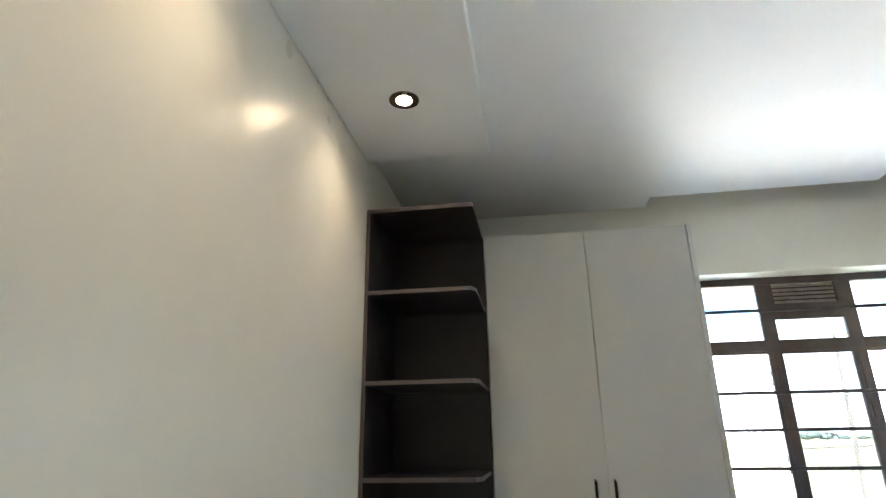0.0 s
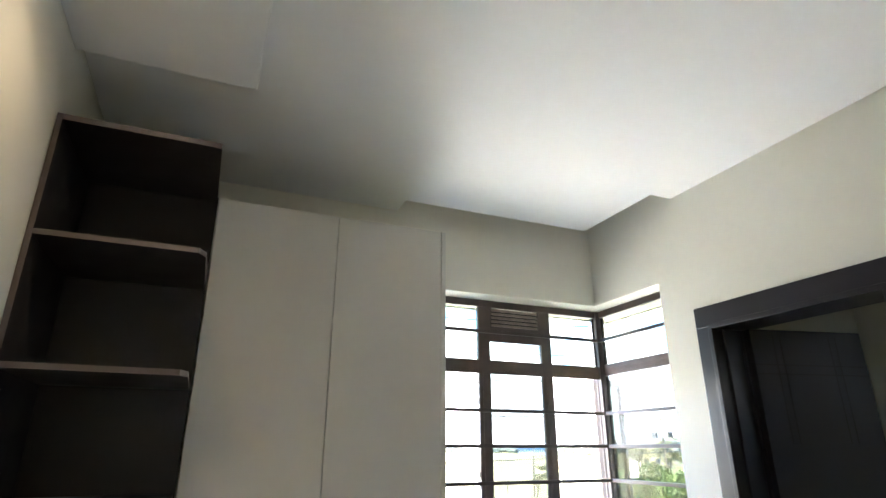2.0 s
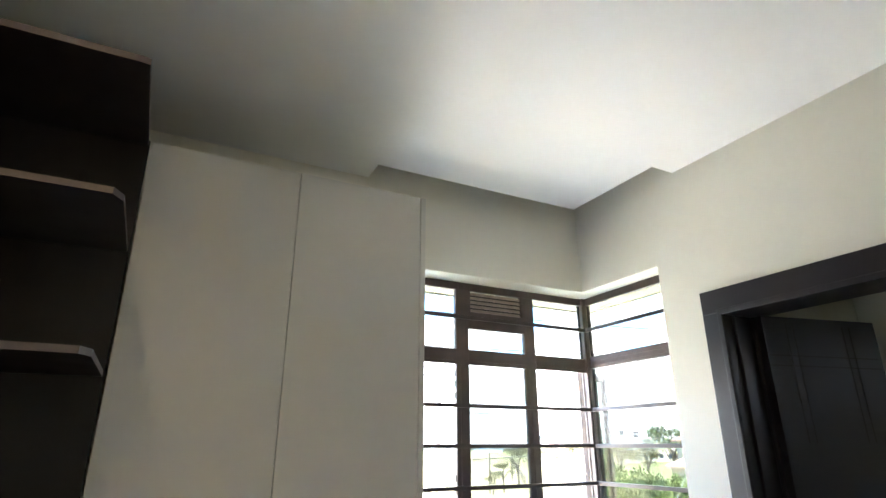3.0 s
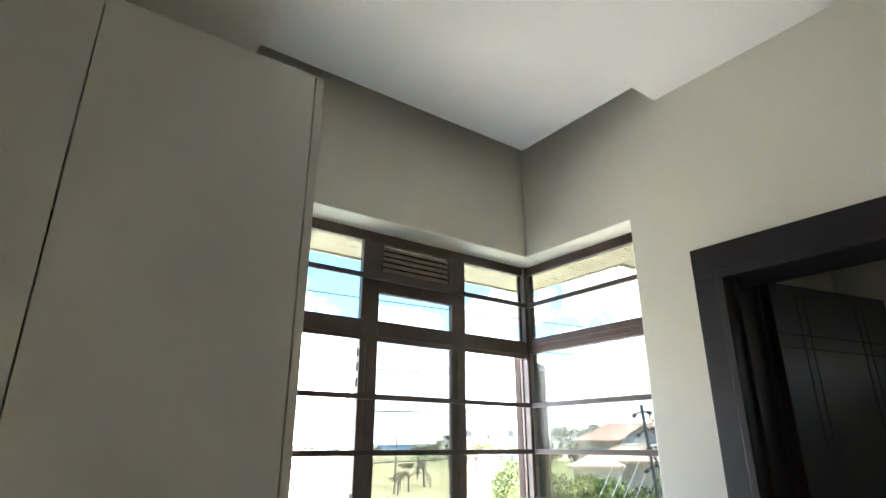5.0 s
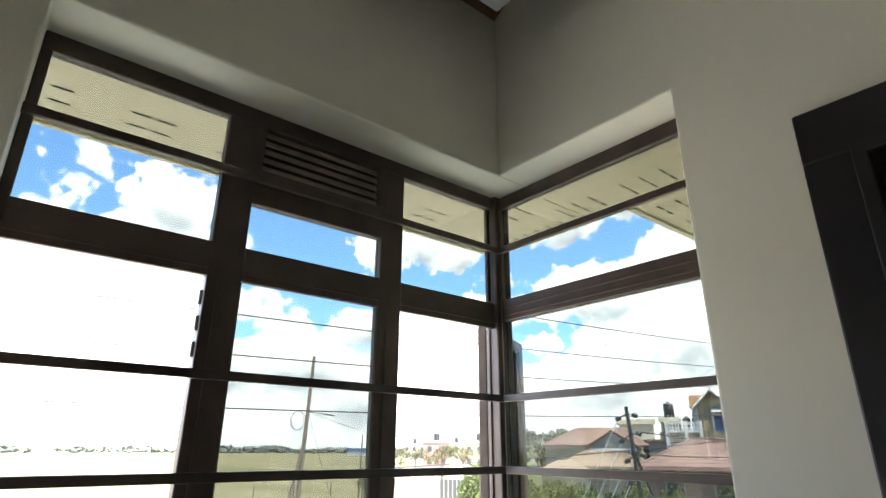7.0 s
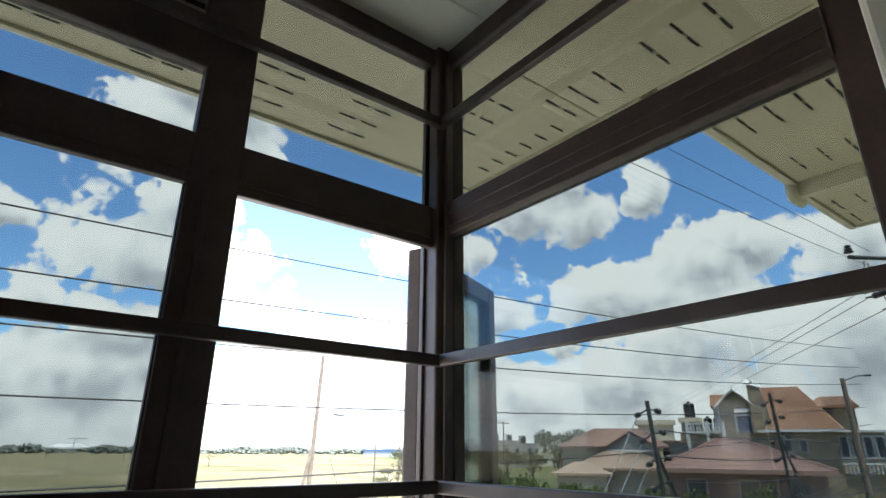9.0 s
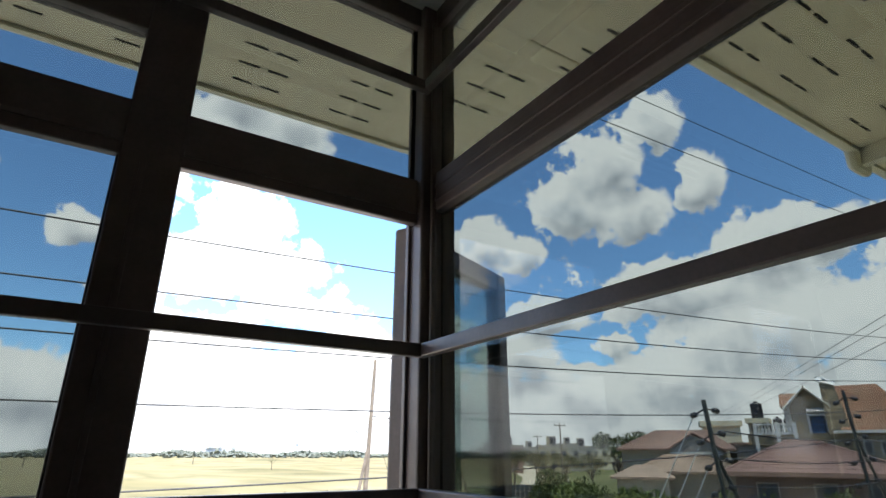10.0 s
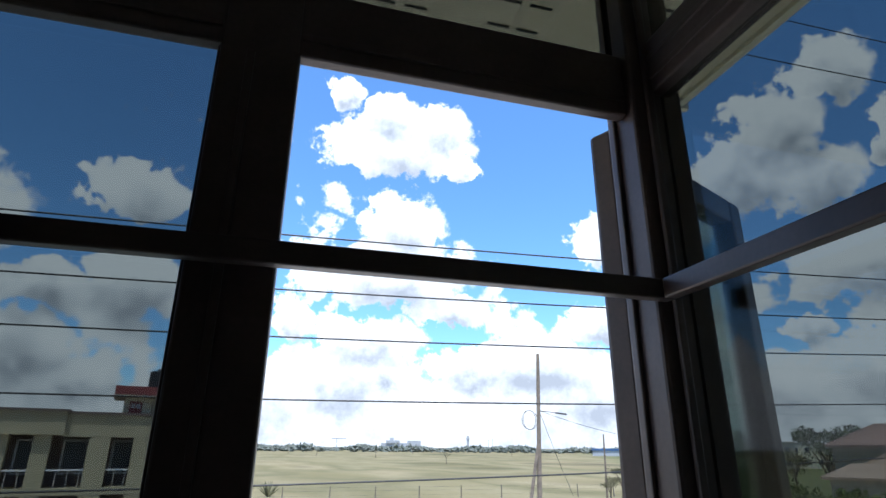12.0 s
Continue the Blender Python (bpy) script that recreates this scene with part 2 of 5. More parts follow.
def mesh_of(name, bm, mat, smooth=False):
    bmesh.ops.recalc_face_normals(bm, faces=bm.faces[:])
    me = bpy.data.meshes.new(name)
    bm.to_mesh(me)
    bm.free()
    for one in (mat if isinstance(mat, (list, tuple)) else [mat]):
        me.materials.append(one)
    if smooth:
        me.polygons.foreach_set("use_smooth", [True] * len(me.polygons))
    return me


def thing(name, at, label, category, group="", kind="", turn=0.0):
    ob = tagged(new(name), label, category, group, kind)
    ob.empty_display_size = 0.1
    ob.matrix_basis = pose(*at, 0, 0, turn)
    ORIGIN[ob.name] = Vector(at)
    return ob


def part(name, bm, mat, parent, label="", local=False, smooth=False):
    """Links a bmesh as one mesh under a thing or a part; drawn in world metres unless local."""
    off = ORIGIN[parent.name]
    if not local:
        bm.transform(Matrix.Translation(-off))
    ob = new(name, mesh_of(name, bm, mat, smooth))
    ob.parent = parent
    ORIGIN[ob.name] = off
    return tagged(ob, label)


def whole(name, bm, mat, label, category, group="", kind="", at=(0, 0, 0), turn=0.0, smooth=False):
    ob = tagged(new(name, mesh_of(name, bm, mat, smooth)), label, category, group, kind)
    ob.matrix_basis = pose(*at, 0, 0, turn)
    ORIGIN[ob.name] = Vector(at)
    return ob


def slab(us, vs, solid, w0, w1, axis):
    """A wall or ceiling of shared faces: cells of the grid us by vs where solid(u, v), from w0 to w1 along axis ('x', 'y' or 'z')."""
    bm = bmesh.new()
    verts = {}

    def vert(u, v, w):
        key = (u, v, w)
        if key not in verts:
            verts[key] = bm.verts.new({"x": (w, u, v), "y": (u, w, v), "z": (u, v, w)}[axis])
        return verts[key]

    def filled(i, j):
        return 0 <= i < len(us) - 1 and 0 <= j < len(vs) - 1 and solid((us[i] + us[i + 1]) / 2, (vs[j] + vs[j + 1]) / 2)

    for i in range(len(us) - 1):
        for j in range(len(vs) - 1):
            if not filled(i, j):
                continue
            a, b, c, d = us[i], us[i + 1], vs[j], vs[j + 1]
            for w in (w0, w1):
                bm.faces.new([vert(*p, w) for p in ((a, c), (b, c), (b, d), (a, d))])
            for di, dj, p, q in ((-1, 0, (a, c), (a, d)), (1, 0, (b, c), (b, d)), (0, -1, (a, c), (b, c)), (0, 1, (a, d), (b, d))):
                if not filled(i + di, j + dj):
                    bm.faces.new([vert(*p, w0), vert(*q, w0), vert(*q, w1), vert(*p, w1)])
    bmesh.ops.recalc_face_normals(bm, faces=bm.faces[:])
    edges = [e for e in bm.edges if len(e.link_faces) == 2 and e.calc_face_angle() > 0.5]
    bmesh.ops.bevel(bm, geom=edges, offset=0.006, segments=2, profile=0.5, affect="EDGES")
    return bm


# ---- the room ----
X0, X1, Y0, Y1 = -0.35, 2.685, -0.85, 3.62
CEIL, PANEL = 2.893, 2.822
WIN_L, WIN_R, WIN_TOP, SILL = 1.43, 3.004, 2.412, 0.95
DOOR_A, DOOR_B, DOOR_TOP = 1.80, 2.66, 2.085
GROUND = -3.2


def in_window_n(x, z):
    return x > WIN_L and SILL < z < WIN_TOP


def in_openings_e(y, z):
    return (y > WIN_R and SILL < z < WIN_TOP) or (DOOR_A < y < DOOR_B and 0 < z < DOOR_TOP)


TOP = 3.12
whole("wall_north", slab([X0 - 0.2, WIN_L, X1 + 0.19], [GROUND, SILL, WIN_TOP, TOP], lambda u, v: not in_window_n(u, v), Y1, Y1 + 0.19, "y"), WALL, "smooth off-white painted wall with a corner window", "wall", kind="structure")
whole("wall_east", slab([Y0 - 0.2, DOOR_A, DOOR_B, WIN_R, Y1], [GROUND, 0, SILL, DOOR_TOP, WIN_TOP, TOP], lambda u, v: not in_openings_e(u, v), X1, X1 + 0.19, "x"), WALL, "smooth off-white painted wall with a door and window", "wall", kind="structure")
whole("wall_west", slab([Y0 - 0.2, Y1 - 0.002], [GROUND, TOP], lambda u, v: True, X0 - 0.2, X0, "x"), WALL, "plain cream painted wall lit by a downlight", "wall", kind="structure")
whole("wall_south", slab([X0 + 0.002, X1 - 0.002], [-0.2, TOP], lambda u, v: True, Y0 - 0.2, Y0, "y"), WALL, "plain off-white painted wall closing the room", "wall", kind="structure")
whole("floor", slab([X0, X1], [Y0, Y1], lambda u, v: True, -0.2, 0.0, "z"), FLOOR, "pale beige tiled bedroom floor", "floor", kind="structure")

POCKET_X, POCKET_Y, POCKET_L, POCKET_N = 2.532, 3.457, 1.222, 2.817


def in_ceiling(x, y):
    return not ((y > POCKET_Y and x > POCKET_L) or (x > POCKET_X and y > POCKET_N))


whole("ceiling", slab([X0, POCKET_L, POCKET_X, X1 - 0.001], [Y0, POCKET_N, POCKET_Y, Y1 - 0.001], in_ceiling, CEIL, CEIL + 0.05, "z"), CEILING, "white plasterboard ceiling with a curtain recess round the corner window", "ceiling", kind="structure")
whole("ceiling_upper", slab([X0 - 0.2, X1 + 0.2], [Y0 - 0.2, Y1 + 0.2], lambda u, v: True, TOP, TOP + 0.15, "z"), CEILING, "white slab above the curtain recess", "ceiling", kind="structure")
LAMP = (-0.04, 2.03)
LAMPS = (2.03, 0.97, -0.09)
cuts = sorted([Y0 + 0.001, 2.548] + [y + s for y in LAMPS for s in (-0.042, 0.042)])
bm = slab([X0 + 0.001, LAMP[0] - 0.042, LAMP[0] + 0.042, 0.278], cuts, lambda u, v: not (abs(u - LAMP[0]) < 0.04 and min(abs(v - y) for y in LAMPS) < 0.04), PANEL, CEIL - 0.001, "z")
whole("ceiling_panel", bm, CEILING, "dropped white plasterboard panel along the wall", "ceiling", kind="structure")


def ring(bm, cx, cy, z0, z1, r0, r1, sides=40):
    loops = [[bm.verts.new((cx + r * math.cos(k * math.tau / sides), cy + r * math.sin(k * math.tau / sides), z)) for k in range(sides)] for r, z in ((r0, z1), (r0, z0), (r1, z0), (r1, z1))]
    for a, b in zip(loops, loops[1:] + loops[:1]):
        for k in range(sides):
            bm.faces.new((a[k], a[(k + 1) % sides], b[(k + 1) % sides], b[k]))
    return bm


def downlight(LAMP):
    t = thing("downlight", (*LAMP, PANEL), "small round recessed downlight, switched on and warm", "lamp", group="panel downlights")
    part("trim_ring", ring(bmesh.new(), *LAMP, PANEL - 0.005, PANEL + 0.004, 0.036, 0.063), CHROME, t, "brushed bronze ring", smooth=False)
    part("housing", ring(bmesh.new(), *LAMP, PANEL + 0.004, PANEL + 0.06, 0.0365, 0.041), CHROME, t)
    bm = bmesh.new()
    bmesh.ops.create_uvsphere(bm, u_segments=24, v_segments=12, radius=0.030, matrix=Matrix.Translation((*LAMP, PANEL + 0.022)) @ Matrix.Diagonal((1, 1, 0.55, 1)))
    part("bulb", bm, BULB, t, "glowing warm bulb", smooth=True)
    lamp = new("downlight_beam", bpy.data.lights.new("downlight_beam", "SPOT"))
    lamp.data.energy, lamp.data.color, lamp.data.spot_size, lamp.data.spot_blend, lamp.data.shadow_soft_size = 0.28, (1.0, 0.72, 0.45), radians(128), 1.0, 0.02
    lamp.matrix_world = look((*LAMP, PANEL - 0.008), (*LAMP, 0))


for y in LAMPS:
    downlight((LAMP[0], y))


# ---- the corner window ----
FY, FX = 3.771, 2.822          # inner faces of the two frames
OY, OX = Y1 + 0.19, X1 + 0.19   # outer faces of the walls


def frame_n(x0, x1, z0, z1, d0=0.0, d1=0.055, r=0.003):
    return rounded(x0, x1, FY - 0.012 + d0 * 0.55, FY - 0.012 + d1 * 0.55, z0, z1, r)


def frame_e(y0, y1, z0, z1, d0=0.0, d1=0.055, r=0.003):
    return rounded(FX - 0.012 + d0 * 0.55, FX - 0.012 + d1 * 0.55, y0, y1, z0, z1, r)


COLS = [(1.452, 1.842), (1.925, 2.318), (2.396, 2.779)]
HEAD, TRAN_T, TRAN_B, FOOT = 2.366, 2.015, 1.928, SILL + 0.045


def window_north():
    t = thing("window_1", (2.1, FY, SILL), "brown aluminium corner window, casements open, tinted glass", "window", kind="structure")
    fr = part("window_frame", frame_n(WIN_L, 2.83, HEAD, WIN_TOP), BRONZE, t)
    part("bottom_rail", frame_n(WIN_L, 2.83, SILL, FOOT), BRONZE, t)
    part("jamb", frame_n(WIN_L, COLS[0][0], FOOT, HEAD, 0.001, 0.054), BRONZE, t)
    for a, b in ((COLS[0][1], COLS[1][0]), (COLS[1][1], COLS[2][0])):
        mull = part("mullion", frame_n(a, b, FOOT, HEAD, -0.004, 0.052), BRONZE, t)
        part("bead", rounded(a + 0.026, a + 0.034, FY - 0.0185, FY - 0.0138, FOOT + 0.01, TRAN_B - 0.005, 0.001), BRONZE, mull)
    for a, b in COLS:
        part("transom", frame_n(a - 0.003, b + 0.003, TRAN_B, TRAN_T, -0.006, 0.026), BRONZE, t)
        part("transom_lip", frame_n(a, b, TRAN_B + 0.018, TRAN_B + 0.026, -0.012, -0.005, 0.001), BRONZE, t)
    # top lights
    for a, b in (COLS[0], COLS[2]):
        part("pane", rounded(a - 0.004, b + 0.004, FY + 0.002, FY + 0.006, TRAN_T - 0.004, HEAD + 0.004, 0), TINTED, t)
    a, b = COLS[1]
    part("vent_rail", frame_n(a - 0.002, b + 0.002, 2.138, 2.238, -0.005, 0.05), BRONZE, t)
    part("pane", rounded(a - 0.004, b + 0.004, FY + 0.002, FY + 0.006, TRAN_T - 0.004, 2.142, 0), TINTED, t)
    vent = part("vent_frame", frame_n(a - 0.002, a + 0.016, 2.236, HEAD + 0.002, -0.003, 0.05), BRONZE, t)
    part("vent_frame", frame_n(b - 0.016, b + 0.002, 2.236, HEAD + 0.002, -0.003, 0.05), BRONZE, t)
    # dark sheet stands for the shade in the gaps between slats
    part("vent_gap_shade", rounded(a, b, FY + 0.017, FY + 0.019, 2.238, HEAD, 0), SLOT, t)
    for k in range(5):
        z = 2.240 + k * 0.0255
        m = Matrix.Translation(((a + b) / 2, FY + 0.002, z + 0.010)) @ Matrix.Rotation(radians(62), 4, "X")
        part("vent_slat", rounded(-(b - a) / 2 + 0.014, (b - a) / 2 - 0.014, -0.010, 0.010, -0.0022, 0.0022, 0.001, m), SLAT, vent)
    # fixed middle light
    part("pane", rounded(a - 0.004, b + 0.004, FY + 0.002, FY + 0.006, FOOT - 0.004, TRAN_B + 0.004, 0), TINTED, t)
    part("glazing_bead", frame_n(a, a + 0.003, FOOT, TRAN_B, 0.004, 0.024, 0.002), BRONZE, t)
    part("glazing_bead", frame_n(b - 0.003, b, FOOT, TRAN_B, 0.004, 0.024, 0.002), BRONZE, t)
    # stay plates on the first mullion
    for z in (1.86, 1.80, 1.74, 1.31, 1.25):
        part("keeper", rounded(COLS[0][1] - 0.007, COLS[0][1] + 0.001, FY - 0.004, FY + 0.014, z, z + 0.035, 0.002), STEEL, t, "small steel keeper")
    return t


def sash(hinge, angle, width, height, hand):
    """An open casement: drawn shut from the hinge along +x, then swung by angle."""
    t = thing("window_sash", (hinge[0], hinge[1], hinge[2]), "open brown casement with tinted glass and grip", "window sash", group="open casements", turn=angle)
    s = 0.042
    part("stile", rounded(0.0, s, -0.018, 0.018, 0, height, 0.006), BRONZE, t, local=True)
    part("stile", rounded(width - s, width, -0.018, 0.018, 0, height, 0.006), BRONZE, t, local=True)
    part("rail", rounded(s - 0.001, width - s + 0.001, -0.017, 0.017, 0, s, 0.004), BRONZE, t, local=True)
    part("rail", rounded(s - 0.001, width - s + 0.001, -0.017, 0.017, height - s, height, 0.004), BRONZE, t, local=True)
    part("pane", rounded(s - 0.006, width - s + 0.006, -0.0025, 0.0025, s - 0.006, height - s + 0.006, 0), SASHGLASS, t, local=True)
    grip = bmesh.new()
    y = 0.032 * hand
    tube(grip, [(0.016, 0.014 * hand, height - 0.195), (0.016, y, height - 0.182), (0.016, y, height - 0.075), (0.016, 0.014 * hand, height - 0.062)], [0.009, 0.012, 0.012, 0.009], 10)
    part("handle", grip, BRONZE, t, "long rounded grip", local=True, smooth=True)
    return t


window_north()
SASH_H = TRAN_B - FOOT + 0.018
sash((2.790, OY + 0.020, FOOT + 0.003), 24.5, 0.39, SASH_H, -1)
sash((1.442, OY + 0.030, FOOT + 0.003), 174.0, 0.41, SASH_H, 1)


def window_east():
    t = thing("window_2", (FX, 3.4, SILL), "brown aluminium side of the corner window, tinted glass", "window", kind="structure")
    y0, y1 = WIN_R, 3.744
    part("window_frame", frame_e(y0, y1, HEAD, WIN_TOP), BRONZE, t)
    part("bottom_rail", frame_e(y0, y1, SILL, FOOT), BRONZE, t)
    part("jamb", frame_e(y0, 3.058, FOOT, HEAD, 0.001, 0.054), BRONZE, t)
    tr = part("transom", frame_e(3.056, y1, TRAN_B + 0.026, TRAN_T + 0.013, -0.006, 0.050), BRONZE, t)
    for z in (TRAN_B + 0.042, TRAN_B + 0.068):
        part("transom_lip", frame_e(3.058, y1 - 0.002, z, z + 0.008, -0.011, -0.005, 0.001), BRONZE, tr)
    part("pane", rounded(FX + 0.002, FX + 0.006, 3.042, y1, TRAN_T + 0.008, HEAD + 0.004, 0), TINTED, t)
    part("pane", rounded(FX + 0.002, FX + 0.006, 3.042, y1, FOOT - 0.004, TRAN_B + 0.031, 0), TINTED, t)
    post = part("corner_post", rounded(2.783, 2.854, 3.744, 3.802, SILL, WIN_TOP, 0.004), BRONZE, t)
    part("post_bead", rounded(2.798, 2.808, 3.735, 3.7415, FOOT, HEAD, 0.002), BRONZE, post)
    part("post_bead", rounded(2.777, 2.7825, 3.779, 3.790, FOOT, HEAD, 0.002), BRONZE, post)


window_east()


def security_bars():
    for z in (2.193, 1.699, 1.490, 1.281, 1.073):
        t = thing("security_bar", (2.1, 3.736, z), "brown painted steel bar bent round the corner window", "window bar", group="security bars")
        part("long_run", rounded(WIN_L - 0.004, 2.784, 3.715, 3.730, z - 0.0105, z + 0.0105, 0.002), BAR, t)
        part("short_run", rounded(2.769, 2.784, WIN_R - 0.004, 3.7155, z - 0.0105, z + 0.0105, 0.002), BAR, t)


security_bars()


# ---- the doorway ----
def doorway():
    t = thing("door_1", (X1, 2.2, 0), "espresso wooden door frame with stepped architrave", "door", kind="structure")
    a, b, top = DOOR_A, DOOR_B, DOOR_TOP
    w, p = 0.095, 0.022
    for y0, y1 in ((b, b + w), (a - w, a)):
        part("architrave", rounded(X1 - p, X1 - 0.0005, y0, y1, 0, top + 0.0005, 0.004), ESPRESSO, t)
    part("architrave", rounded(X1 - p, X1 - 0.0005, a - w, b + w, top, top + 0.113, 0.004), ESPRESSO, t)
    for y0, y1 in ((b - 0.014, b + 0.012), (a - 0.012, a + 0.014)):
        part("inner_bead", rounded(X1 - p - 0.008, X1 - p + 0.002, y0, y1, 0, top + 0.012, 0.003), ESPRESSO, t)
    part("inner_bead", rounded(X1 - p - 0.0075, X1 - p + 0.002, a - 0.012, b + 0.012, top - 0.014, top + 0.012, 0.003), ESPRESSO, t)
    for y0, y1 in ((b - 0.014, b - 0.0005), (a + 0.0005, a + 0.014)):
        part("jamb", rounded(X1 - p + 0.002, OX + 0.012, y0, y1, 0, top - 0.0005, 0.003), ESPRESSO, t)
    part("head", rounded(X1 - p + 0.002, OX + 0.012, a + 0.014, b - 0.014, top - 0.014, top - 0.0005, 0.003), ESPRESSO, t)
    for y0, y1 in ((b - 0.028, b - 0.0135), (a + 0.0135, a + 0.028)):
        part("stop", rounded(X1 + 0.04, X1 + 0.155, y0, y1, 0, top - 0.0145, 0.003), ESPRESSO, t)
    # filler added so the shaded gap beside the leaf stays dark
    part("dark_gap_filler", rounded(X1 + 0.156, OX + 0.012, b - 0.040, b - 0.0145, 0, top - 0.0145, 0.003), ESPRESSO, t)
    # the leaf, swung into the next room
    m = Matrix.Translation((OX - 0.015, b - 0.035, 0)) @ Matrix.Rotation(radians(-12.5), 4, "Z")
    leaf = part("leaf", rounded(0.0, 0.68, -0.042, 0.0, 0.008, top - 0.012, 0.003, m), ESPRESSO, t, "open espresso door leaf with crossing grooves")
    dark = SLOT
    for x in (0.13, 0.172, 0.47, 0.512):
        part("groove", rounded(x, x + 0.006, -0.0428, -0.041, 1.50, top - 0.045, 0, m), dark, leaf)
    for z in (1.838, 1.885):
        part("groove", rounded(0.004, 0.66, -0.0426, -0.041, z, z + 0.006, 0, m), dark, leaf)
    for z in (1.86, 0.25):
        h = bmesh.new()
        tube(h, [(OX - 0.018, b - 0.026, z), (OX - 0.018, b - 0.026, z + 0.10)], 0.007, 10)
        part("hinge", h, STEEL, t, "steel hinge knuckle", smooth=False)


doorway()
# the next room, closed round
whole("wall_bath_north", slab([OX + 0.001, 4.15], [GROUND, TOP], lambda u, v: True, 2.80, 3.0, "y"), RENDERED, "plain wall of the next room", "wall", kind="structure")
# small unseen opening added here to let daylight onto the door leaf
whole("wall_bath_east", slab([1.0, 1.45, 1.60, 2.999], [GROUND, 1.82, 2.05, TOP], lambda u, v: not (1.45 < u < 1.60 and 1.82 < v < 2.05), 4.151, 4.33, "x"), WALL, "plain wall of the next room", "wall", kind="structure")
whole("wall_bath_south", slab([OX + 0.001, 4.15], [GROUND, TOP], lambda u, v: True, 0.9, 1.0, "y"), WALL, "plain wall of the next room", "wall", kind="structure")
whole("floor_bath", slab([OX + 0.001, 4.15], [1.0, 2.80], lambda u, v: True, -0.2, 0.0, "z"), FLOOR, "pale tiled floor of the next room", "floor", kind="structure")
whole("ceiling_bath", slab([OX + 0.001, 4.15], [1.0, 2.80], lambda u, v: True, 2.75, 2.85, "z"), CEILING, "white ceiling of the next room", "ceiling", kind="structure")


# ---- fitted furniture ----
W_L, W_MID, W_R, W_FRONT, W_TOP = 0.19, 0.747, 1.320, 3.075, 2.562


def wardrobe():
    t = thing("wardrobe", ((W_L + W_R) / 2, 3.34, 0), "tall off-white fitted wardrobe with two shut doors", "wardrobe")
    fy = W_FRONT + 0.019
    part("side_panel", rounded(W_R - 0.024, W_R, W_FRONT + 0.001, Y1 - 0.003, 0.0, W_TOP, 0.001), DOORPAINT, t)
    part("side_panel", rounded(W_L, W_L + 0.018, fy + 0.02, Y1 - 0.003, 0.0, W_TOP, 0.001), DOORPAINT, t)
    part("top_panel", rounded(W_L + 0.018, W_R - 0.024, fy, Y1 - 0.003, W_TOP - 0.02, W_TOP - 0.001, 0.001), DOORPAINT, t)
    part("back_panel", rounded(W_L + 0.018, W_R - 0.018, Y1 - 0.012, Y1 - 0.004, 0.0, W_TOP - 0.02, 0), DOORPAINT, t)
    part("plinth", rounded(W_L + 0.018, W_R - 0.018, fy + 0.03, fy + 0.048, 0.0, 0.08, 0.001), DOORPAINT, t)
    part("shelf", rounded(W_L + 0.018, W_R - 0.018, fy + 0.02, Y1 - 0.012, 2.0, 2.018, 0), DOORPAINT, t)
    for x0, x1, hx in ((W_L + 0.003, W_MID - 0.0018, W_MID - 0.062), (W_MID + 0.0018, W_R - 0.028, W_MID + 0.030)):
        d = part("door", rounded(x0, x1, W_FRONT, W_FRONT + 0.018, 0.082, W_TOP - 0.002, 0.0012), DOORPAINT, t)
        h = bmesh.new()
        tube(h, [(hx, W_FRONT + 0.001, 1.105), (hx, W_FRONT - 0.026, 1.11), (hx, W_FRONT - 0.026, 1.262), (hx, W_FRONT + 0.001, 1.267)], [0.0065, 0.0075, 0.0075, 0.0065], 10)
        part("handle", h, BLACK, d, "black bow handle", smooth=True)


wardrobe()
S_L, S_R, S_FRONT, S_TOP = X0 + 0.002, 0.186, 2.552, 2.562
SHELF_Z = [2.14, 1.72, 1.315, 0.91, 0.505, 0.10]


def shelf_board(z, thick=0.019, cut=0.045):
    bm = bmesh.new()
    out = [(S_L + 0.018, S_FRONT), (S_R - 0.028, S_FRONT), (S_R - 0.004, S_FRONT + cut), (S_R - 0.004, W_FRONT - 0.001), (S_L + 0.018, W_FRONT - 0.001)]
    a = [bm.verts.new((x, y, z - thick)) for x, y in out]
    b = [bm.verts.new((x, y, z)) for x, y in out]
    n = len(out)
    for i in range(n):
        f = bm.faces.new((a[i], a[(i + 1) % n], b[(i + 1) % n], b[i]))
        f.material_index = 1 if i < 3 else 0
    bm.faces.new(a[::-1])
    bm.faces.new(b)
    return bm


def shelf_unit():
    t = thing("open_shelf_unit", ((S_L + S_R) / 2, 2.81, 0), "tall dark wenge open shelf unit beside the wardrobe", "shelf unit")
    part("side_panel", rounded(S_L, S_L + 0.018, S_FRONT, W_FRONT + 0.02, 0, S_TOP, 0.001), [WENGE], t)
    part("front_edge", rounded(S_L, S_L + 0.0178, S_FRONT - 0.0015, S_FRONT, 0, S_TOP, 0), EDGING, t, "greyish edge band")
    part("back_panel", rounded(S_L + 0.018, S_R, W_FRONT, W_FRONT + 0.018, 0, S_TOP, 0.001), WENGE, t)
    part("top_board", shelf_board(S_TOP, 0.022, 0.004), [WENGE, EDGING], t)
    for z in SHELF_Z:
        part("shelf", shelf_board(z), [WENGE, EDGING], t)


shelf_unit()

# ---- eaves outside ----
EAVE = 2.53
EB_Y, ER_X, WING_Y, WING_X = 4.445, 3.468, 3.615, 4.43


def slot_mesh():
    bm = bmesh.new()
    box(bm, 0.0, 0.056, -0.0037, 0.0037, -0.002, 0.001)
    return mesh_of("vent_slot", bm, SLOT)


SLOT_ME = slot_mesh()


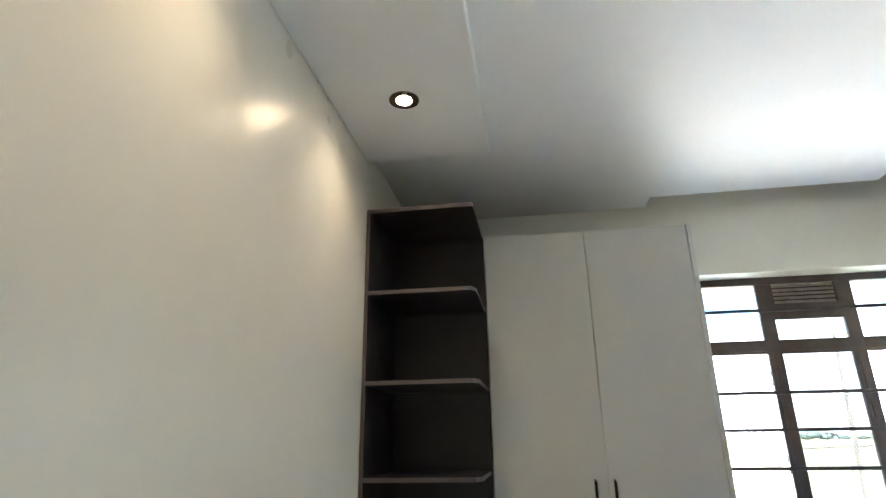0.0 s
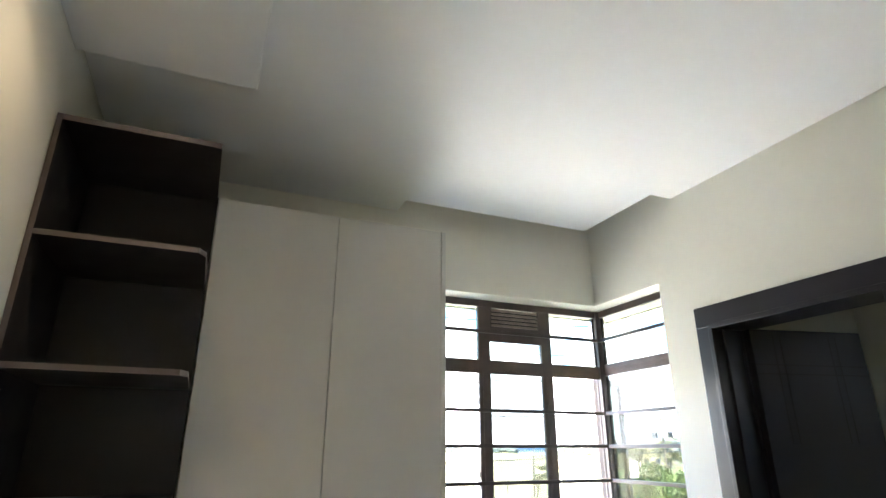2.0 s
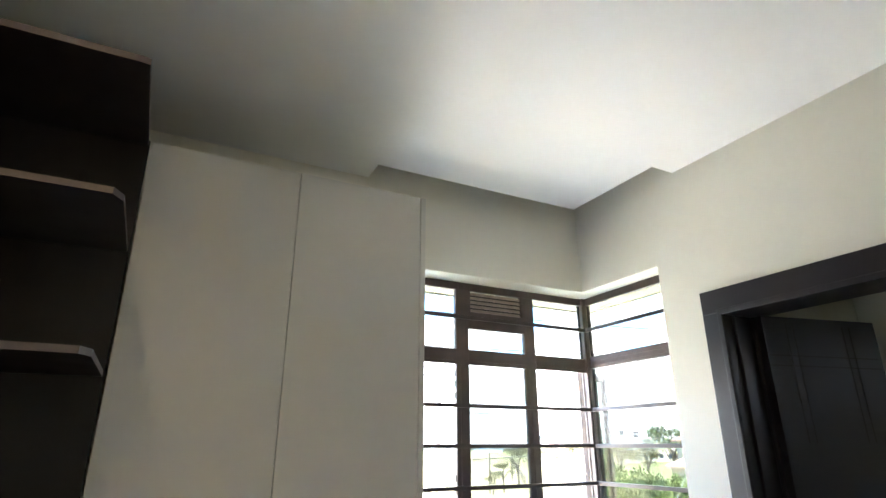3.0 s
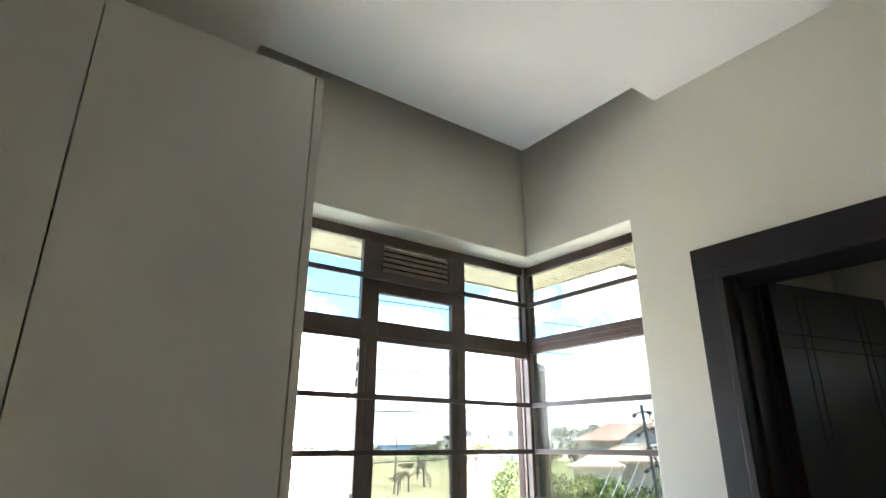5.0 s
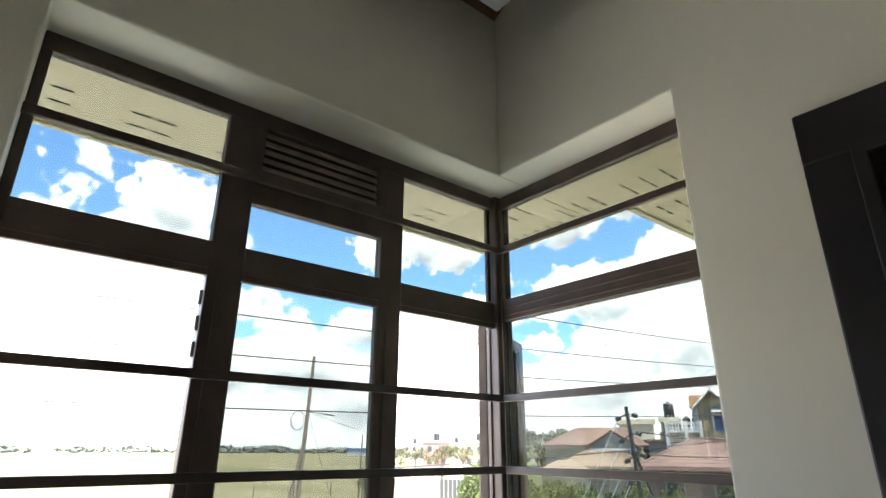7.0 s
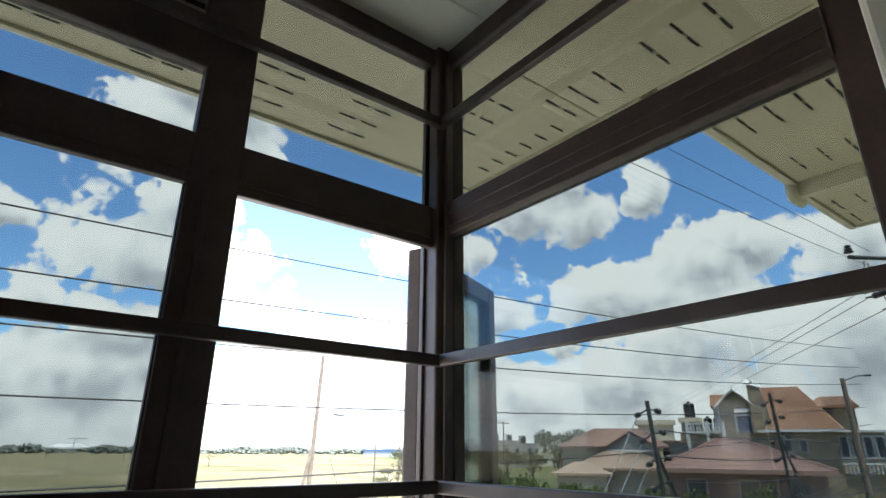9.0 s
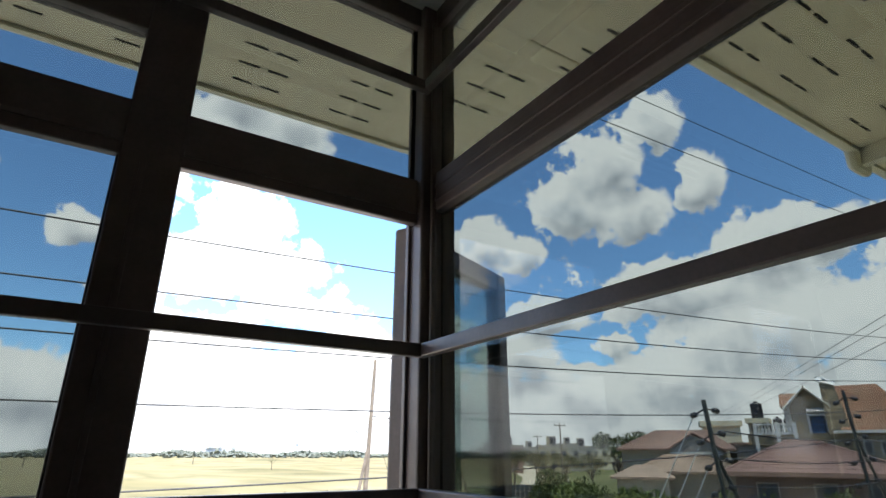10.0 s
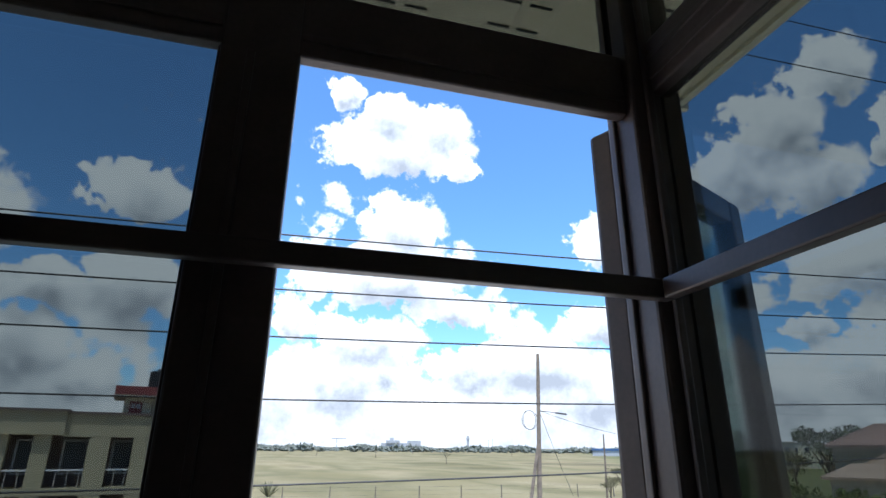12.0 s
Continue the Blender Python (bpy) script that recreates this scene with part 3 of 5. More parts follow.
def slots(parent, places):
    for x, y in places:
        ob = new("vent_slot", SLOT_ME)
        ob.parent = parent
        ob.location = (x, y, EAVE)


def soffit_back():
    s = whole("eave_soffit", slab([-3.0, ER_X], [OY + 0.001, EB_Y], lambda u, v: True, EAVE, EAVE + 0.02, "z"), SOFFIT, "cream eave soffit with punched vent slots", "soffit", kind="structure")
    slots(s, [(2.523 + 0.285 * k + dx, y) for k in range(-7, 2) for y in (4.203, 4.286, 4.369) for dx in (0, 0.077)])
    slots(s, [(3.09 + dx, y) for y in (3.947, 4.036, 4.126) for dx in (0, 0.077)])
    slots(s, [(3.375, y) for y in (3.93, 4.0, 4.07, 4.14, 4.21, 4.285)])


def soffit_side():
    s = whole("eave_soffit_side", slab([OX + 0.001, ER_X], [3.001, OY], lambda u, v: True, EAVE, EAVE + 0.02, "z"), SOFFIT, "cream eave soffit with punched vent slots", "soffit", kind="structure")
    slots(s, [(3.262 + dx, 3.846 - 0.318 * g - 0.084 * k) for g in range(3) for k in range(3) for dx in (0, 0.077)])
    whole("eave_board", slab([OX + 0.001, 3.115], [3.002, OY - 0.002], lambda u, v: True, EAVE - 0.014, EAVE - 0.001, "z"), SOFFIT, "cream board along the wall under the eaves", "board", kind="structure")
    w = whole("eave_soffit_wing", slab([ER_X + 0.002, WING_X], [3.001, WING_Y], lambda u, v: True, EAVE, EAVE + 0.02, "z"), SOFFIT, "cream wing soffit with punched vent slots", "soffit", kind="structure")
    slots(w, [(x + dx, y) for y in [3.13 + 0.083 * k for k in range(6)] for x in (3.56, 3.80, 4.195) for dx in (0, 0.077)])
    e = whole("eave_soffit_end", slab([WING_X + 0.10, 5.10], [2.0, WING_Y + 0.02], lambda u, v: True, EAVE + 0.0, EAVE + 0.02, "z"), SOFFIT, "cream end soffit with punched vent slots", "soffit", kind="structure")
    slots(e, [(x + dx, y) for y in [3.18 + 0.083 * k for k in range(6)] for x in (4.715, 4.93) for dx in (0, 0.077)])


soffit_back()
soffit_side()
OGEE = [(0.0, -0.012), (0.035, -0.012), (0.062, -0.004), (0.078, 0.014), (0.082, 0.035), (0.094, 0.052), (0.098, 0.085), (0.110, 0.092), (0.110, 0.102), (0.0, 0.102)]


def gutters():
    t = thing("gutter", (2.0, EB_Y, EAVE), "cream moulded rain gutter along the eaves", "gutter")
    part("trough", profile_run(OGEE, (-3.0, EB_Y + 0.001, EAVE), (ER_X + 3.05, 0, 0), (0, 0.5, 0), (0, 0, 0.8)), GUTTER, t)
    part("trough", profile_run(OGEE, (ER_X + 0.001, WING_Y + 0.05, EAVE), (0, EB_Y - WING_Y, 0), (0.5, 0, 0), (0, 0, 0.8)), GUTTER, t)
    part("trough", profile_run(OGEE, (ER_X + 0.03, WING_Y + 0.001, EAVE), (WING_X - ER_X, 0, 0), (0, 0.55, 0), (0, 0, 0.8)), GUTTER, t)
    part("trough", profile_run(OGEE, (WING_X + 0.002, 2.2, EAVE - 0.045), (0, WING_Y - 2.2 + 0.03, 0), (0.9, 0, 0), (0, 0, 1.0)), GUTTER, t)
    part("end_cap", rounded(WING_X - 0.03, WING_X + 0.10, WING_Y + 0.005, WING_Y + 0.045, EAVE - 0.075, EAVE + 0.06, 0.022), GUTTER, t)
    part("trough", profile_run(OGEE, (5.101, 2.2, EAVE), (0, WING_Y - 2.18, 0), (0.5, 0, 0), (0, 0, 0.8)), GUTTER, t)
    part("trough", profile_run(OGEE, (WING_X + 0.12, WING_Y + 0.021, EAVE), (5.10 - WING_X - 0.10, 0, 0), (0, 0.5, 0), (0, 0, 0.8)), GUTTER, t)


gutters()
ROOFTILE = material("clay_roof_tile", (0.25, 0.105, 0.055), 0.8, spots=0.35, scale=2.0, second=(0.27, 0.165, 0.10))
bm = bmesh.new()
v = [bm.verts.new(p) for p in ((-3.0, -3.5, EAVE + 0.16), (5.16, -3.5, EAVE + 0.16), (5.16, WING_Y + 0.05, EAVE + 0.085), (ER_X + 0.05, WING_Y + 0.06, EAVE + 0.085), (ER_X + 0.05, EB_Y + 0.05, EAVE + 0.085), (-3.0, EB_Y + 0.05, EAVE + 0.085), (-3.0, 0.6, 4.6), (1.6, 0.6, 4.6))]
for f in ((5, 4, 7, 6), (4, 3, 7), (3, 2, 7), (2, 1, 7), (1, 0, 6, 7)):
    bm.faces.new([v[i] for i in f])
whole("roof", bm, ROOFTILE, "clay tiled roof above the eaves", "roof", kind="structure")


# ---- the land around ----
EYE_P = Vector((2.4, 3.1, 1.52))


def at(azimuth, dist, z=GROUND):
    a = radians(azimuth)
    return (EYE_P.x + dist * math.sin(a), EYE_P.y + dist * math.cos(a), z)


def earth_material():
    m = bpy.data.materials.new("dry_grassland")
    m.use_nodes = True
    t = m.node_tree
    b = t.nodes["Principled BSDF"]
    b.inputs["Roughness"].default_value = 0.95
    b.inputs["Specular IOR Level"].default_value = 0.1
    co = nd(t, "ShaderNodeTexCoord").outputs["Object"]
    outs = []
    for s, d, st in ((0.022, 6.0, (1, 0.42, 1)), (0.07, 6.0, (1, 0.7, 1)), (1.6, 6.0, (1, 1, 1))):
        n, mp = nd(t, "ShaderNodeTexNoise"), nd(t, "ShaderNodeMapping")
        n.inputs["Scale"].default_value, n.inputs["Detail"].default_value = s, d
        mp.inputs["Scale"].default_value = st
        t.links.new(co, mp.inputs[0])
        t.links.new(mp.outputs[0], n.inputs["Vector"])
        outs.append(n.outputs[0])
    col = ramp(t, outs[0], [(0.34, (0.085, 0.078, 0.04)), (0.44, (0.22, 0.19, 0.11)), (0.50, (0.125, 0.112, 0.058)), (0.57, (0.25, 0.21, 0.125)), (0.66, (0.09, 0.075, 0.047))])
    col = mixed(t, maths(t, "MULTIPLY", ramp(t, outs[1], [(0.42, 0.0), (0.62, 1.0)]), 0.55), col, (0.18, 0.15, 0.075))
    col = mixed(t, maths(t, "MULTIPLY", ramp(t, outs[2], [(0.4, 0.0), (0.7, 1.0)]), 0.5), col, (0.15, 0.135, 0.06))
    sep = nd(t, "ShaderNodeSeparateXYZ")
    t.links.new(co, sep.inputs[0])
    # greener plots towards the houses
    green = maths(t, "SUBTRACT", sep.outputs[0], maths(t, "MULTIPLY", sep.outputs[1], 0.52))
    green = maths(t, "ADD", maths(t, "MULTIPLY", maths(t, "SUBTRACT", green, 14.0), 0.06), maths(t, "MULTIPLY", maths(t, "SUBTRACT", outs[1], 0.5), 2.0))
    col = mixed(t, maths(t, "MULTIPLY", green, 0.8, clamp=True), col, (0.10, 0.105, 0.045))
    t.links.new(col, b.inputs["Base Color"])
    return m


EARTH = earth_material()
bm = bmesh.new()
bmesh.ops.create_grid(bm, x_segments=40, y_segments=40, size=2600, matrix=Matrix.Translation((0, 0, GROUND)))
whole("ground", bm, EARTH, "dry yellow grassland with bare earth patches", "ground", kind="structure")
DIRT = material("dirt_road", (0.50, 0.43, 0.31), 0.95, spots=0.2, scale=0.3, bump=0.1)
bm = bmesh.new()
pts = [at(41, 18), at(41.5, 45), at(42, 120), at(39, 300)]
wid = [2.2, 2.6, 3.4, 5]
ra = [[bm.verts.new(Vector(p) + Vector((s * w, -s * w * 0.8, 0.02))) for s in (-1, 1)] for p, w in zip(pts, wid)]
for a, b in zip(ra, ra[1:]):
    bm.faces.new((a[0], a[1], b[1], b[0]))
whole("road", bm, DIRT, "pale dirt road across the grassland", "road", kind="structure")

# ---- foliage ----
LEAF = material("leaf_green", (0.062, 0.085, 0.024), 0.7, spots=0.4, scale=1.5, second=(0.10, 0.12, 0.035), vary=0.3)
LEAF_DRY = material("leaf_olive", (0.085, 0.088, 0.038), 0.75, spots=0.4, scale=1.5, second=(0.12, 0.11, 0.05), vary=0.3)
BUSHLEAF = material("leaf_fresh", (0.15, 0.18, 0.04), 0.7, spots=0.4, scale=1.5, second=(0.07, 0.10, 0.025), vary=0.3)
BARK = material("bark", (0.13, 0.10, 0.075), 0.9, spots=0.4, scale=3.0, bump=0.3, bump_scale=30)
# leaf green paled towards grey, distance haze put into the colour
HAZE_LEAF = material("far_woods", (0.10, 0.115, 0.09), 0.9, spots=0.2, scale=0.05, second=(0.13, 0.14, 0.115))


def leaves(bm, rnd, centre, spread, count, size):
    """Many small leaf clumps scattered about a centre, denser towards the rim."""
    for _ in range(count):
        d = Vector((rnd.gauss(0, 1), rnd.gauss(0, 1), rnd.gauss(0, 1))).normalized() * (rnd.random() ** 0.45)
        c = Vector(centre) + Vector((d.x * spread[0], d.y * spread[1], d.z * spread[2]))
        s = size * rnd.uniform(0.5, 1.3)
        r = Euler((rnd.uniform(0, 6), rnd.uniform(0, 6), rnd.uniform(0, 6))).to_matrix()
        for q in range(2):
            a, b = r @ Vector((s, 0, 0)), r @ Vector((0, s * 0.55, s * 0.3 * (q * 2 - 1)))
            bm.faces.new([bm.verts.new(c + p) for p in (-a, b * 0.8, a, -b)])


def tree(seed, place, height, spread, label, leafmat=LEAF, clumps=7, name="tree", count=70, group=""):
    rnd = random.Random(seed)
    t = thing(name, place, label, "tree", group)
    base = Vector(place)
    bm = bmesh.new()
    lean = Vector((rnd.uniform(-0.08, 0.08), rnd.uniform(-0.08, 0.08), 0)) * height
    tube(bm, [base, base + lean * 0.5 + Vector((0, 0, height * 0.3)), base + lean + Vector((0, 0, height * 0.62))], [height * 0.035, height * 0.026, height * 0.014], 8)
    tips = []
    for k in range(clumps):
        a = k * math.tau / clumps + rnd.uniform(-0.4, 0.4)
        r = spread * rnd.uniform(0.35, 0.85)
        tip = base + lean + Vector((math.cos(a) * r, math.sin(a) * r, height * rnd.uniform(0.62, 0.95)))
        start = base + lean * 0.7 + Vector((0, 0, height * rnd.uniform(0.3, 0.55)))
        tube(bm, [start, (start + tip) / 2 + Vector((0, 0, height * 0.05)), tip], [height * 0.013, height * 0.008, height * 0.003], 6)
        tips.append(tip)
    part("trunk", bm, BARK, t)
    bm = bmesh.new()
    for tip in tips + [base + lean + Vector((0, 0, height * 0.85))]:
        s = spread * rnd.uniform(0.32, 0.55)
        leaves(bm, rnd, tip, (s, s, s * 0.55), int(count * 1.7), spread * 0.05)
    part("crown", bm, leafmat, t)
    return t


def bush(seed, place, size, height, label, leafmat=LEAF, count=420):
    rnd = random.Random(seed)
    t = thing("bush", place, label, "bush", group="garden bushes")
    bm = bmesh.new()
    for k in range(5):
        a = rnd.uniform(0, math.tau)
        tube(bm, [place, Vector(place) + Vector((math.cos(a) * size * 0.4, math.sin(a) * size * 0.4, height * 0.7))], [0.05, 0.015], 6)
    part("stems", bm, BARK, t)
    bm = bmesh.new()
    for k in range(6):
        c = Vector(place) + Vector((rnd.uniform(-0.6, 0.6) * size, rnd.uniform(-0.6, 0.6) * size, height * rnd.uniform(0.35, 0.75)))
        leaves(bm, rnd, c, (size * 0.5, size * 0.5, height * 0.35), count, size * 0.055)
    part("crown", bm, leafmat, t)


def far_woods():
    rnd = random.Random(5)
    bm = bmesh.new()
    for k in range(5200):
        a = rnd.uniform(-40, 100)
        d = rnd.uniform(520, 1100)
        h = rnd.uniform(1.6, 4.6) * (1.0 + 0.5 * math.sin(a * 0.9) * math.sin(a * 0.31)) * (1.0 if a < 24 else 0.95)
        c = Vector(at(a, d)) + Vector((0, 0, h * 0.45))
        w = rnd.uniform(2.0, 5.0)
        for q in range(5):
            p = c + Vector((rnd.uniform(-w, w) * 0.6, rnd.uniform(-w, w) * 0.6, rnd.uniform(-0.25, 0.55) * h))
            r = Euler((rnd.uniform(-0.5, 0.5), rnd.uniform(-0.5, 0.5), rnd.uniform(0, 6))).to_matrix()
            s = w * rnd.uniform(0.3, 0.6)
            ring_ = [bm.verts.new(p + r @ Vector((math.cos(j * 1.2566 + q) * s, math.sin(j * 1.2566 + q) * s, 0))) for j in range(5)]
            tip = bm.verts.new(p + Vector((rnd.uniform(-1, 1), rnd.uniform(-1, 1), h * rnd.uniform(0.3, 0.6))))
            low = bm.verts.new(p + Vector((0, 0, -h * 0.45)))
            for j in range(5):
                bm.faces.new((ring_[j], ring_[(j + 1) % 5], tip))
                bm.faces.new((ring_[(j + 1) % 5], ring_[j], low))
    whole("far_woods", bm, HAZE_LEAF, "distant belt of trees beyond the grassland", "woods", kind="stuff")


far_woods()

# unseen pale yard added to bounce sunlight up to the ceiling
YARD = material("bounce_yard_earth", (0.58, 0.53, 0.44), 0.95, spots=0.15, scale=0.5, bump=0.2, bump_scale=20)
whole("bounce_yard", slab([-16.0, 6.0, 30.0], [OY + 0.3, 7.2, 40.0], lambda u, v: not (u > 6.0 and v < 7.2), GROUND - 0.05, GROUND + 0.03, "z"), YARD, "unseen pale earth yard added to bounce light indoors", "yard", kind="structure")

# ---- buildings ----
STONE = material("cut_stone", (0.235, 0.20, 0.155), 0.9, spots=0.45, scale=3.2, second=(0.30, 0.25, 0.18), bump=0.4, bump_scale=18)
st = STONE.node_tree
co = nd(st, "ShaderNodeTexCoord").outputs["Object"]
sp, cb, brick = nd(st, "ShaderNodeSeparateXYZ"), nd(st, "ShaderNodeCombineXYZ"), nd(st, "ShaderNodeTexBrick")
st.links.new(co, sp.inputs[0])
st.links.new(maths(st, "ADD", sp.outputs[0], sp.outputs[1]), cb.inputs[0])
st.links.new(sp.outputs[2], cb.inputs[1])
st.links.new(cb.outputs[0], brick.inputs["Vector"])
for k, c in (("Color1", (1.25, 1.15, 0.95)), ("Color2", (0.62, 0.60, 0.56)), ("Mortar", (0.95, 0.93, 0.88))):
    brick.inputs[k].default_value = (*c, 1)
for k, v in (("Scale", 1.0), ("Mortar Size", 0.012), ("Brick Width", 0.46), ("Row Height", 0.23)):
    brick.inputs[k].default_value = v
col = st.nodes["Principled BSDF"].inputs["Base Color"]
st.links.new(mixed(st, 1.0, col.links[0].from_socket, brick.outputs[0], "MULTIPLY"), col)
WHITE = material("white_plaster", (0.58, 0.57, 0.53), 0.7, spots=0.06, scale=1.5)
CREAM = material("cream_plaster", (0.60, 0.54, 0.38), 0.8, spots=0.1, scale=0.8)
PALE = material("pale_plaster", (0.33, 0.30, 0.235), 0.85, spots=0.12, scale=0.6)
OCHRE = material("ochre_plaster", (0.36, 0.31, 0.195), 0.85, spots=0.15, scale=0.6)
REDDISH = material("maroon_and_shaded_plaster", (0.14, 0.10, 0.085), 0.85, spots=0.2, scale=0.7)
GREYWALL = material("grey_plaster", (0.32, 0.29, 0.25), 0.85, spots=0.15, scale=0.8)
PINK = material("pink_sheet_roof", (0.245, 0.145, 0.115), 0.6, spots=0.12, scale=0.6)
TANROOF = material("tan_roof", (0.33, 0.235, 0.165), 0.75, spots=0.2, scale=0.9)
BROWNROOF = material("brown_roof", (0.25, 0.155, 0.115), 0.7, spots=0.18, scale=0.9)
REDBAND = material("red_fascia", (0.22, 0.05, 0.045), 0.6, spots=0.15, scale=1.0)
TANK = material("black_tank", (0.015, 0.016, 0.018), 0.45, spots=0.2, scale=2.0)
VOID = material("dark_window_and_shade", (0.03, 0.034, 0.04), 0.4, spots=0.2, scale=1.0)
BLUEIRON = material("blue_iron", (0.05, 0.12, 0.27), 0.5, spots=0.2)
POLEWOOD = material("pole_wood", (0.20, 0.16, 0.12), 0.9, spots=0.35, scale=4.0, bump=0.3, bump_scale=25)
GREENSTEEL = material("weathered_steel", (0.055, 0.062, 0.058), 0.6, metal=0.2, spots=0.35, scale=8.0)
WIRE = material("cable", (0.02, 0.02, 0.022), 0.6)
STAY = material("galvanised_wire", (0.55, 0.55, 0.53), 0.4, metal=0.3)
CERAMIC = material("brown_insulator", (0.035, 0.018, 0.016), 0.25, spots=0.2)
HAZE_WALL = material("far_concrete", (0.42, 0.43, 0.44), 0.9, spots=0.15, scale=0.02)


def blk(*b, r=0.0):
    return rounded(*b, r)


def hip(bm, x0, x1, y0, y1, z0, z1, rx0, rx1, ry=None, over=0.0, thick=0.12):
    """A hipped roof: eaves rectangle at z0, ridge from rx0 to rx1 at z1."""
    ry = (y0 + y1) / 2 if ry is None else ry
    x0, x1, y0, y1 = x0 - over, x1 + over, y0 - over, y1 + over
    e = [bm.verts.new(p) for p in ((x0, y0, z0), (x1, y0, z0), (x1, y1, z0), (x0, y1, z0))]
    low = [bm.verts.new((v.co.x, v.co.y, z0 - thick)) for v in e]
    a, b = bm.verts.new((rx0, ry, z1)), bm.verts.new((rx1, ry, z1))
    for f in ((e[0], e[1], b, a), (e[1], e[2], b), (e[2], e[3], a, b), (e[3], e[0], a), low[::-1]):
        bm.faces.new(f)
    for i in range(4):
        bm.faces.new((low[i], low[(i + 1) % 4], e[(i + 1) % 4], e[i]))
    return bm


def tile_rolls(a, b, c, d, n, r=0.045):
    """Rolls of roof tile down a slope: from the ridge a-b to the eave d-c."""
    bm = bmesh.new()
    a, b, c, d = (Vector(p) for p in (a, b, c, d))
    for i in range(n):
        s = (i + 0.5) / n
        tube(bm, [a.lerp(b, s) + Vector((0, 0, 0.01)), d.lerp(c, s) + Vector((0, 0, 0.01))], r, 5, ends=False)
    return bm


def courses(a, b, c, d, n, r=0.02):
    """Rows of tile edges across a slope."""
    bm = bmesh.new()
    a, b, c, d = (Vector(p) for p in (a, b, c, d))
    for i in range(1, n):
        s = i / n
        tube(bm, [a.lerp(d, s), b.lerp(c, s)], r, 4, ends=False)
    return bm


def barrel(name_parent, u, v, z0, z1, r, local=True):
    bm = bmesh.new()
    prof = [(0.0, 0.98), (0.08, 1.0), (0.3, 1.0), (0.33, 0.95), (0.36, 1.0), (0.62, 1.0), (0.65, 0.95), (0.68, 1.0), (0.86, 1.0), (0.93, 0.85), (0.96, 0.35), (1.0, 0.33)]
    tube(bm, [(u, v, z0 + (z1 - z0) * h) for h, _ in prof], [r * q for _, q in prof], 20)
    return bm


def water_tank(place, r, h, label="black ribbed plastic water tank on a roof"):
    t = thing("water_tank", place, label, "water tank", group="roof water tanks")
    bm = barrel(t, 0, 0, 0, h, r)
    part("barrel", bm, TANK, t, local=True, smooth=False)
    bm = bmesh.new()
    tube(bm, [(0, 0, h), (0, 0, h + h * 0.05)], r * 0.36, 14)
    part("lid", bm, TANK, t, local=True)
    return t


def spot(az0, d, u, v):
    """World x, y of a local place (u right, v away) of a thing set at azimuth az0 and distance d."""
    o = at(az0, d)
    a = radians(az0)
    return o[0] + u * math.cos(a) + v * math.sin(a), o[1] - u * math.sin(a) + v * math.cos(a)


